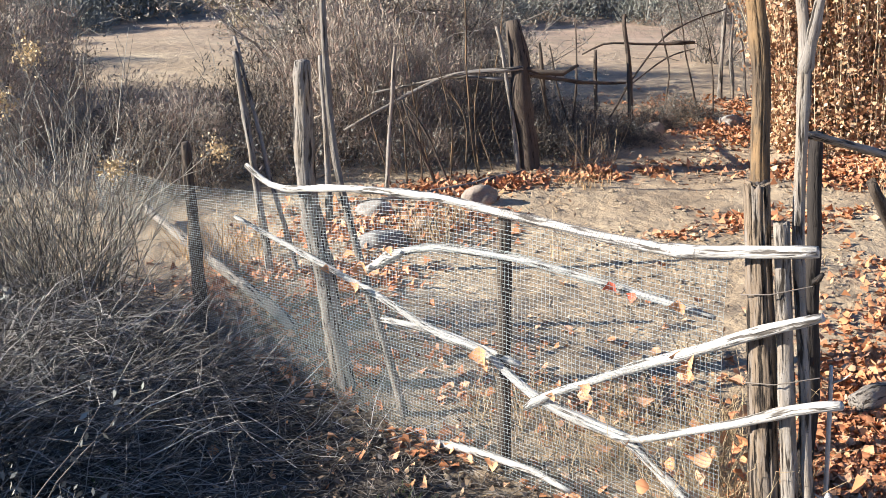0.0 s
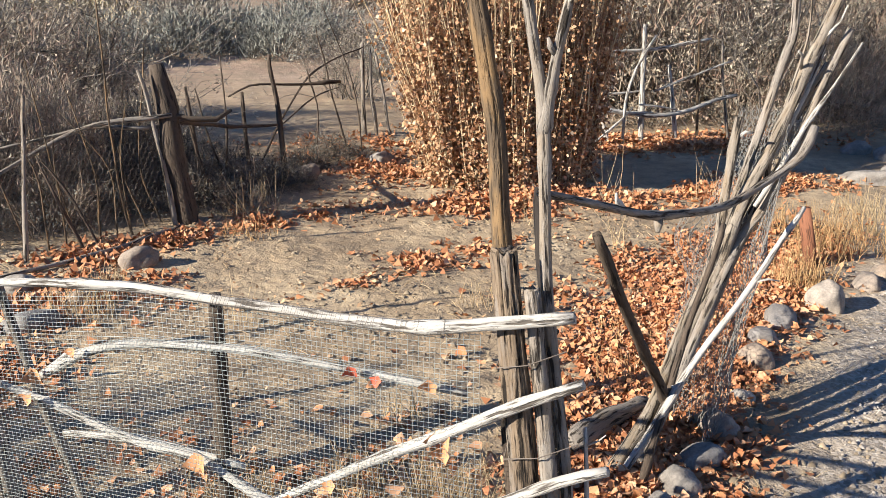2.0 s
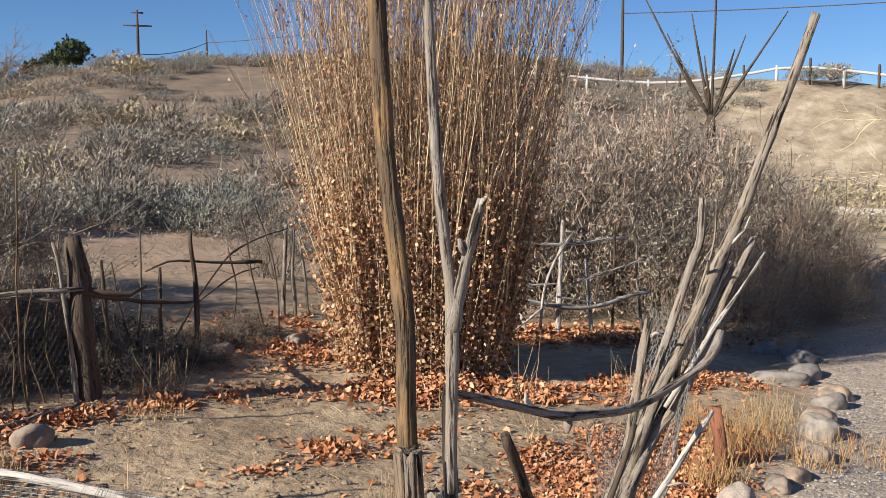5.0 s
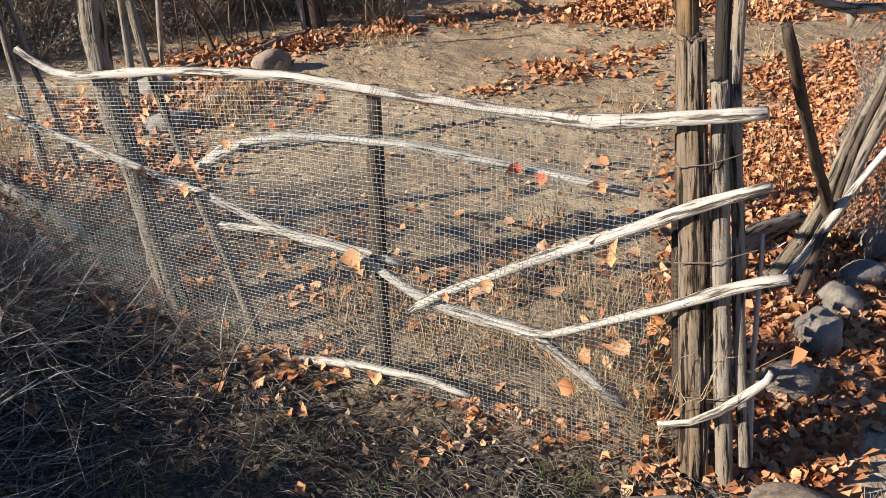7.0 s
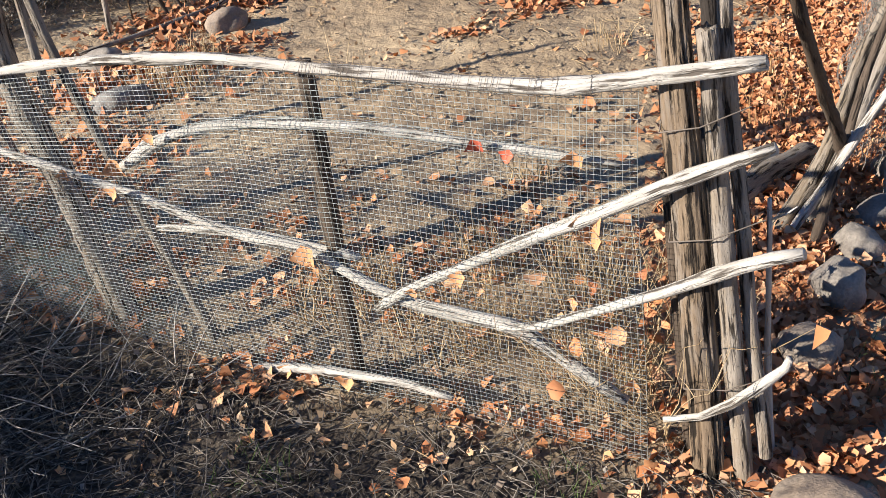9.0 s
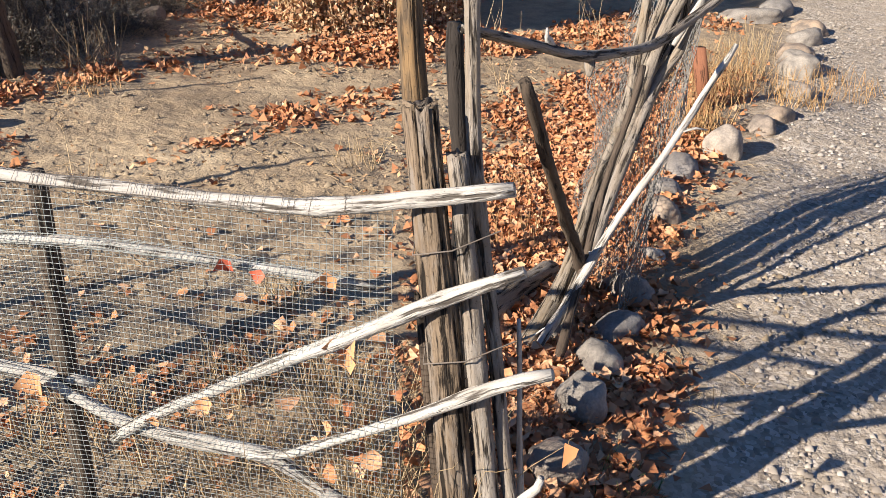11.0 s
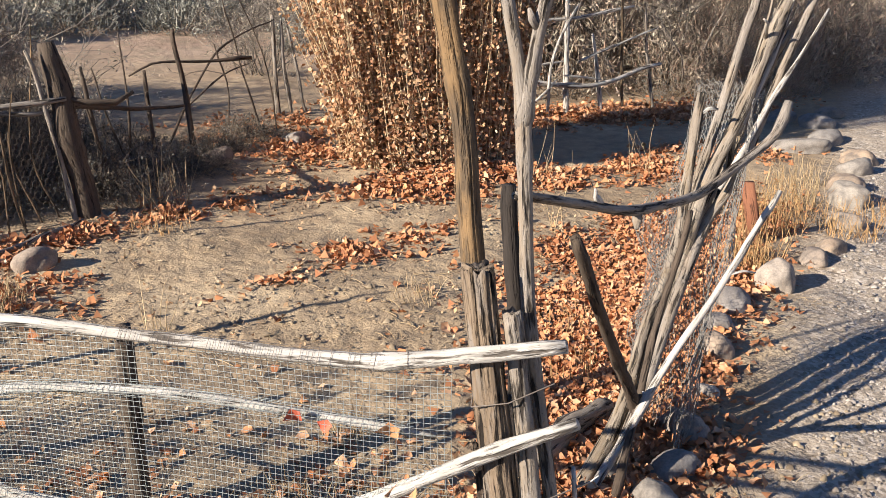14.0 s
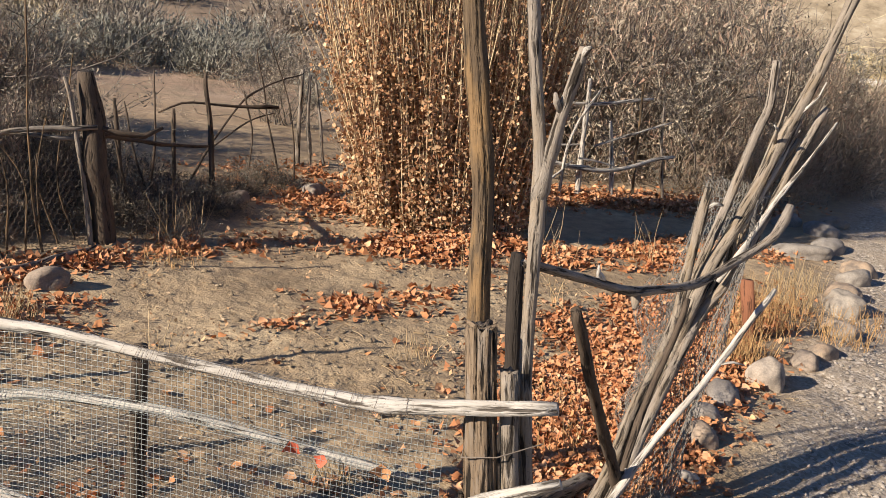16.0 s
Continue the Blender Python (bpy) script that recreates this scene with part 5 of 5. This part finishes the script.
for _ in range(5200):
    x, y = rng.uniform(-1.8, 1.3), rng.uniform(1.9, 4.6)
    n = (x - A.x) * N.x + (y - A.y) * N.y
    if n > 0.2 or noise.noise((x * 3, y * 3, 17)) < -0.1:
        continue
    flakes.flake(on(x, y, 0.004 + 0.015 * rng.random()), rand_dir(rng), Vector((rng.gauss(0, 0.5), rng.gauss(0, 0.5), 1)), rng.uniform(0.012, 0.034), 0.7)
tagged(new("leaf_crumbs", flakes.mesh("leaf_crumbs", leaf_material("crumbled_leaf", (0.035, 0.029, 0.022), (0.075, 0.06, 0.046), (0.16, 0.11, 0.075), (0.40, 0.36, 0.31)))), "crumbled grey leaves on the ground", "litter", kind="stuff")
tagged(new("straw_litter", litter.mesh("straw_litter", twig_material("litter_stems", (0.28, 0.245, 0.205), (0.04, 0.034, 0.028)))), "short grey straw and twigs on the ground", "litter", kind="stuff")

garden_litter = Geo()
for _ in range(4200):
    x, y = rng.uniform(-1.2, 4.2), rng.uniform(3.2, 10.0)
    if noise.noise((x * 0.8, y * 0.8, 12)) < -0.05 + 0.35 * rng.random():
        continue
    a, L = rng.uniform(0, 6.3), rng.uniform(0.02, 0.12)
    p, q = on(x, y, 0.004), on(x + math.cos(a) * L, y + math.sin(a) * L, 0.006 + 0.02 * rng.random())
    garden_litter.tube([p, p.lerp(q, 0.5) + Vector((0, 0, 0.006)), q], [0.0018, 0.0016, 0.001], 3)
tagged(new("dry_stalks", garden_litter.mesh("dry_stalks", STRAW)), "thin dry stalks scattered on the garden earth", "litter", kind="stuff")

crumbs = Geo()
for _ in range(6500):
    x, y = rng.uniform(-1.2, 4.0), rng.uniform(3.1, 8.6)
    if noise.noise((x * 1.3, y * 1.3, 22)) < -0.25 + 0.45 * rng.random() or (x - 1.75) * 0.667 - (y - 3.3) * 0.746 > 0:
        continue
    crumbs.flake(on(x, y, 0.004 + 0.012 * rng.random()), rand_dir(rng), Vector((rng.gauss(0, 0.5), rng.gauss(0, 0.5), 1)), rng.uniform(0.012, 0.04), 0.6)
tagged(new("leaf_crumbs", crumbs.mesh("leaf_crumbs", leaf_material("garden_crumb", (0.13, 0.095, 0.065), (0.30, 0.21, 0.13), (0.46, 0.27, 0.14), (0.58, 0.47, 0.33)))), "crumbled brown leaves and chaff on garden earth", "litter", kind="stuff")

# ---- fallen leaves ----
def leaf_patch(name, label, spots, seed, size=0.06, lift=0.014):
    rng, g, under = random.Random(seed), Geo(), Geo()
    for x0, y0, rx, ry, ang, n in spots:
        for _ in range(int(n * 1.5)):
            u, v = rng.gauss(0, 0.5) * rx, rng.gauss(0, 0.5) * ry
            x, y = x0 + u * math.cos(ang) - v * math.sin(ang), y0 + u * math.sin(ang) + v * math.cos(ang)
            if noise.noise((x * 2.6, y * 2.6, seed)) < (-0.22 if n > 1200 else -0.02) and rng.random() < 0.9:
                continue
            if (x - 1.75) * 0.667 - (y - 3.3) * 0.746 > 0.06 + 0.14 * rng.random() and rng.random() < 0.95:
                continue
            if n > 250:
                for _ in range(3):
                    under.chip(on(x + rng.gauss(0, 0.06), y + rng.gauss(0, 0.06), 0.004 + 0.006 * rng.random()), rand_dir(rng), Vector((rng.gauss(0, 0.2), rng.gauss(0, 0.2), 1)), size * rng.uniform(0.7, 1.3), 1.1)
            a = rng.uniform(0, 6.3)
            g.leaf(on(x, y, 0.006 + lift * rng.random() * (2.2 if n > 1200 else 1.0)), (math.cos(a), math.sin(a), rng.uniform(-0.06, 0.2)), Vector((rng.gauss(0, 0.42), rng.gauss(0, 0.42), 1)), size * rng.uniform(0.4, 1.3), rng.uniform(-0.45, 0.6))
    if under.v:
        tagged(new("leaf_mulch", under.mesh("leaf_mulch", LEAFMULCH)), "flat brown leaf fragments under the drift", "leaves", kind="stuff")
    return tagged(new(name, g.mesh(name, DRYLEAF)), label, "leaves", kind="stuff")


leaf_patch("leaf_drift", "drift of orange-brown leaves between gate posts and stakes", (
    (2.45, 4.74, 1.35, 0.38, 0.86, 3700), (1.85, 3.72, 0.8, 0.3, 0.8, 1700), (1.45, 3.06, 0.5, 0.3, 0.7, 380), (3.2, 5.55, 1.4, 0.5, 0.8, 2700), (3.9, 5.9, 1.6, 0.45, 0.65, 2400), (3.6, 6.4, 1.2, 0.35, 0.5, 700), (1.6, 4.1, 0.6, 0.5, 0.5, 60)), 71, 0.041)
leaf_patch("leaf_drift", "orange-brown leaves under the poplar", (
    (3.3, 8.2, 0.75, 0.3, 0.1, 1250), (2.5, 9.5, 0.5, 0.6, 0.4, 260), (2.6, 10.5, 1.2, 0.9, 0.3, 420), (4.6, 7.9, 1.8, 0.3, 0.1, 620), (6.2, 10.3, 1.7, 0.5, -0.1, 1900), (5.7, 8.3, 1.4, 0.4, 0.1, 520)), 72, 0.048, 0.03)
leaf_patch("leaf_patch", "patch of brown leaves on the garden earth", ((2.0, 6.8, 0.42, 0.24, 0.15, 260), (1.25, 6.35, 0.32, 0.10, 0.3, 80), (2.85, 7.0, 0.4, 0.16, 0.2, 80), (0.85, 4.25, 0.5, 0.3, 0.2, 140), (0.3, 4.6, 0.6, 0.4, 0.1, 60), (1.5, 5.2, 1.5, 1.0, 0, 60)), 73, 0.048, 0.01)
leaf_patch("leaf_patch", "brown leaves along the dark fence foot", ((0.75, 7.85, 1.3, 0.18, 0.35, 330), (-0.1, 7.3, 1.0, 0.18, 0.5, 430), (1.9, 8.7, 1.2, 0.3, 0.5, 130), (-0.45, 6.5, 0.8, 0.35, 0.3, 420), (-0.9, 5.4, 0.7, 0.4, 0.3, 300)), 74, 0.048)
leaf_patch("leaf_patch", "brown leaves caught along the mesh foot", ((0.35, 3.42, 1.2, 0.14, -0.674, 230), (-0.5, 4.05, 1.3, 0.25, -0.674, 130), (0.75, 3.0, 0.7, 0.2, -0.674, 140), (-0.2, 2.9, 1.6, 1.0, 0, 80), (-0.3, 4.5, 1.2, 0.5, -0.6, 260)), 75, 0.04)
for k, (s, z, w) in enumerate(((-0.70, 0.77, 0.07), (-0.52, 0.86, 0.04), (0.44, 0.87, 0.045), (0.53, 0.85, 0.035), (0.68, 0.85, 0.055), (-0.90, 0.73, 0.045), (-0.72, 0.68, 0.05), (-0.12, 0.53, 0.075), (-0.10, 0.48, 0.05), (0.35, 0.50, 0.045), (0.70, 0.70, 0.075), (0.71, 0.65, 0.06), (0.20, 0.43, 0.04), (-0.07, 0.10, 0.06), (-0.28, 0.10, 0.05), (-1.08, 1.0, 0.035), (0.78, 0.22, 0.05), (-0.2, 0.09, 0.045))):
    rng = random.Random(900 + k)
    g = Geo()
    g.leaf(fence(s, z + 0.02, -0.045), (rng.uniform(-0.5, 0.5), rng.uniform(-0.3, 0.3), -1), (-N.x, -N.y, 0.3), w, rng.uniform(0.1, 0.35))
    tagged(new("leaf", g.mesh("leaf", REDLEAF if k in (2, 3) else DRYLEAF)), "dry brown leaf caught in the wire mesh", "leaf", "caught leaves")


# ---- grass tufts ----
def tuft(x, y, n, H, seed, mat=STRAW, spread=0.5, R=0.06, label="tuft of dry yellow grass", group="dry grass", w=0.0026):
    rng, g = random.Random(seed), Geo()
    for _ in range(n):
        a, q = rng.uniform(0, 6.3), R * math.sqrt(rng.random())
        p = on(x + math.cos(a) * q, y + math.sin(a) * q, -0.01)
        b = rng.uniform(0, 6.3)
        k = rng.uniform(0.1, 1) * spread
        path = twig_path(rng, p, Vector((math.cos(b) * k, math.sin(b) * k, 1)), H * rng.uniform(0.4, 1.1), 4, 0.08, -0.09 * k)
        g.tube(path, [w, w, w * 0.85, w * 0.6, w * 0.25], 3)
    return tagged(new("grass_tuft", g.mesh("grass_tuft", mat)), label, "grass", group, "stuff")


for k, (x, y, n, H, mat, R) in enumerate(((4.75, 6.2, 80, 0.28, STRAW_ORANGE, 0.25), (5.1, 6.45, 110, 0.34, STRAW_ORANGE, 0.28), (5.5, 6.75, 80, 0.30, STRAW, 0.25), (4.2, 5.75, 150, 0.3, STRAW_ORANGE, 0.2), (4.95, 6.85, 90, 0.28, STRAW_ORANGE, 0.3), (5.9, 6.15, 110, 0.18, STRAW_ORANGE, 0.35), (5.3, 6.0, 80, 0.24, STRAW_ORANGE, 0.25), (6.0, 7.2, 80, 0.28, STRAW, 0.25),
                                       (2.3, 4.75, 26, 0.16, STRAW_ORANGE, 0.18), (2.6, 5.2, 26, 0.18, STRAW_ORANGE, 0.18), (1.0, 3.9, 60, 0.26, STRAW, 0.12), (0.75, 4.1, 60, 0.22, STRAW, 0.12), (0.25, 4.05, 110, 0.2, STRAW, 0.2), (0.5, 3.75, 70, 0.16, STRAW, 0.2), (-0.25, 6.3, 80, 0.22, STRAW, 0.2), (-0.1, 6.6, 60, 0.2, STRAW, 0.15),
                                       (0.95, 8.05, 14, 0.45, STRAW, 0.08), (1.15, 8.2, 12, 0.42, STRAW, 0.06), (0.9, 7.6, 60, 0.12, STRAW_ORANGE, 0.2), (3.1, 7.5, 14, 0.4, STRAW, 0.1), (4.1, 8.1, 5, 0.6, STRAW, 0.1), (3.4, 6.7, 6, 0.65, STRAW, 0.06), (5.0, 8.0, 9, 0.55, STRAW, 0.15), (1.1, 4.6, 30, 0.2, STRAW, 0.1), (2.0, 5.9, 30, 0.15, STRAW, 0.15), (0.6, 5.9, 8, 0.3, STRAW, 0.1), (-1.4, 5.9, 120, 0.3, STRAW_ORANGE, 0.3), (1.36, 2.55, 60, 0.2, STRAW, 0.1))):
    tuft(x, y, n, H, 500 + k, mat, 0.5, R)
for k, (x, y) in enumerate(((-0.9, 2.9), (-0.55, 3.2), (-0.2, 2.7), (0.1, 2.95), (-1.2, 3.4), (0.35, 2.75), (1.62, 3.16), (-0.6, 2.5), (0.6, 2.95), (-0.15, 3.3))):
    tuft(x, y, 46, 0.09, 560 + k, GREENGRASS, 0.9, 0.13, "small patch of green grass blades", "green grass", 0.0016)

def leafy_weed(x, y, seed, stems, H, R, count):
    rng, g, h = random.Random(seed), Geo(), Geo()
    t = thing("dry_weed", on(x, y), "pale dry weed holding curled orange leaves", "weed", "leafy weeds")
    for _ in range(stems):
        a, q = rng.uniform(0, 6.3), R * math.sqrt(rng.random())
        path = twig_path(rng, on(x + math.cos(a) * q, y + math.sin(a) * q, -0.02), Vector((math.cos(a) * 0.35, math.sin(a) * 0.35, 1)), H * rng.uniform(0.5, 1.1), 5, 0.16)
        g.tube(path, [0.0022, 0.002, 0.0018, 0.0014, 0.001, 0.0006], 3)
        for _ in range(3):
            i = rng.randrange(1, 6)
            g.tube(twig_path(rng, path[i], rand_dir(rng, 0.6), 0.12 * rng.random() + 0.03, 2, 0.2), [0.0012, 0.001, 0.0005], 3)
        if rng.random() < count / stems:
            h.leaf(path[rng.randrange(2, 6)], rand_dir(rng, -0.3), rand_dir(rng, 0.4), rng.uniform(0.03, 0.06), rng.uniform(0.2, 0.6))
    part("stem_tuft", g, STRAW, t)
    part("foliage", h, DRYLEAF, t, "curled orange-brown leaves")


for k, (a, n, st, H, c) in enumerate(((0.62, 0.16, 46, 0.62, 26), (0.74, 0.30, 40, 0.5, 22), (0.50, 0.36, 40, 0.42, 8), (0.25, 0.30, 46, 0.36, 4), (0.80, 0.15, 30, 0.6, 16))):
    p = fence(a, 0, n)
    leafy_weed(p.x, p.y, 640 + k, st, H, 0.10, c)

# pebbles on the path
rng = random.Random(81)
peb = Geo()
for _ in range(15000):
    u, w = 7.5 * rng.random() ** 1.3, 0.15 + rng.random() * 3.4
    x, y = 1.9 + 0.746 * u + 0.667 * w, 3.2 + 0.667 * u - 0.746 * w
    r = 0.006 + 0.016 * rng.random() ** 3
    p = on(x, y, r * 0.3)
    b = len(peb.v)
    for d in ((1, 0, 0), (0, 1, 0), (-1, 0, 0), (0, -1, 0), (0, 0, 0.7), (0, 0, -0.6)):
        peb.v.append(p + Vector(d) * r * rng.uniform(0.7, 1.2))
    peb.f += [(b + i, b + (i + 1) % 4, b + 4) for i in range(4)]
tagged(new("pebbles", peb.mesh("pebbles", leaf_material("pebble_grit", (0.20, 0.165, 0.13), (0.37, 0.31, 0.25), (0.60, 0.53, 0.45)))), "loose grey gravel on the path", "gravel", kind="stuff")
clods = Geo()
for _ in range(4200):
    x, y = rng.uniform(-0.8, 3.4), rng.uniform(3.5, 8.5)
    if noise.noise((x * 0.9, y * 0.9, 31)) < 0.35 * rng.random() - 0.1:
        continue
    r = 0.005 + 0.020 * rng.random() ** 2.5
    p = on(x, y, r * 0.2)
    b = len(clods.v)
    for d in ((1, 0, 0), (0, 1, 0), (-1, 0, 0), (0, -1, 0), (0, 0, 0.8), (0, 0, -0.6)):
        clods.v.append(p + Vector(d) * r * rng.uniform(0.7, 1.3))
    clods.f += [(b + i, b + (i + 1) % 4, b + 4) for i in range(4)]
tagged(new("clods", clods.mesh("clods", leaf_material("clod_earth", (0.20, 0.15, 0.10), (0.30, 0.23, 0.15), (0.40, 0.31, 0.21)))), "crumbled clods of dry garden earth", "earth", kind="stuff")


# ---- far things: power poles, cables, trees on the crest, guard rail, log ----
def polar(az, r):
    return r * math.sin(az), 0.7 + r * math.cos(az)


def power_pole(az, r, top, arms, label="wooden power pole on the hill crest"):
    x, y = polar(az, r)
    t = thing("power_pole", on(x, y), label, "power pole", "power poles")
    z = height(x, y)
    part("mast", pole([(x, y, z - 0.5), (x, y, (z + top) / 2), (x, y, top)], 0.095, 0.07, seed=int(r), step=2, wander=0), DARKWOOD, t)
    side = Vector((math.cos(az), -math.sin(az), 0))
    for dz, w in arms:
        part("crossarm", pole([Vector((x, y, top - dz)) - side * w, Vector((x, y, top - dz)) + side * w], 0.055, 0.055, seed=3, step=1, wander=0), DARKWOOD, t)
    return Vector((x, y, top))


pa = power_pole(0.118, 86, 14.0, ((0.25, 0.5), (1.3, 1.15)))
pb = power_pole(0.182, 100, 14.2, ())
pc = power_pole(0.594, 70, 15.5, ((2.4, 1.1),), "wooden power pole beside the road")
pd = power_pole(1.05, 70, 15.5, ((2.4, 1.1),), "wooden power pole beside the road")
pe = power_pole(-0.045, 78, 11.0, ())


def cable(a, b, sag):
    t = thing("power_cable", a, "thin dark power cable", "cable", "cables")
    g = Geo()
    g.tube([Vector(a).lerp(Vector(b), i / 24) - Vector((0, 0, sag * 4 * (i / 24) * (1 - i / 24))) for i in range(25)], 0.035, 4)
    part("strand", g, DARKWOOD, t)


cable(pb - Vector((0, 0, 1.2)), pc - Vector((0, 0, 0.6)), 1.0)
cable(pc - Vector((0, 0, 2.4)), pd - Vector((0, 0, 2.4)), 0.3)
cable(pc - Vector((0, 0, 3.8)), pd - Vector((0, 0, 3.8)), 0.3)
cable(pb - Vector((0, 0, 1.2)), pa - Vector((0, 0, 3.6)), 0.4)

rng = random.Random(91)
for az, r, h, label in ((0.058, 84, 2.5, "rounded dark green pine on the hill crest"), (0.025, 86, 1.7, "small dark green pine on the hill crest"), (0.043, 86, 2.0, "small dark green pine on the hill crest")):
    x, y = polar(az, r)
    t = thing("pine", on(x, y), label, "tree", "pines")
    z = height(x, y)
    part("trunk", pole([(x, y, z - 0.2), (x, y, z + h * 0.8)], 0.12, 0.05, seed=5, step=0.5), DARKWOOD, t)
    g = Geo()
    for _ in range(1500):
        c = rand_dir(rng) * rng.uniform(0.55, 1.0)
        bump_r = 1 + 0.35 * noise.noise(c * 2.5)
        p = Vector((x + c.x * h * 0.55 * bump_r, y + c.y * h * 0.5 * bump_r, z + h * 0.55 + c.z * h * 0.42 * bump_r))
        g.flake(p, rand_dir(rng, 0.4), rand_dir(rng), rng.uniform(0.2, 0.42), 0.5)
    part("crown", g, PINE, t)
for az, r, h in ((-0.02, 78, 5.0), (-0.06, 82, 3.6), (0.0, 84, 3.0)):
    x, y = polar(az, r)
    t = thing("bare_tree", on(x, y), "leafless grey tree on the hill crest", "tree", "bare trees")
    g, _ = twig_bush(rng, h * 0.5, h * 0.9, 16, 22, 0.07, 0.2, 0.9)
    for i, v in enumerate(g.v):
        g.v[i] = v + Vector((x, y, height(x, y)))
    part("crown", g, TWIG_BROWN, t)

guard = thing("guard_rail", on(*polar(0.75, 62)), "white steel guard rail along the road's edge", "guard rail")
g = Geo()
line = [on(*polar(0.50 + 0.03 * i, 61.0), 0.65) for i in range(22)]
g.tube(line, 0.085, 6, 0.01, rng, True)
part("beam", g, WHITEMETAL, guard)
for i in range(0, 22):
    p = line[i]
    part("post", pole([p - Vector((0, 0, 1.0)), p + Vector((0, 0, 0.55 if i % 2 else 0.2))], 0.07, 0.07, seed=i, step=0.5, sides=6, wander=0), DARKWOOD if i % 2 else WHITEMETAL, guard)
log = thing("log", on(*polar(0.86, 36)), "long pale log lying in the dry field", "log")
part("trunk", pole([on(*polar(0.80, 36.0), 0.12), on(*polar(0.87, 35.6), 0.12), on(*polar(0.94, 35.5), 0.12)], 0.16, 0.12, seed=93, step=0.6), BLEACHED, log)
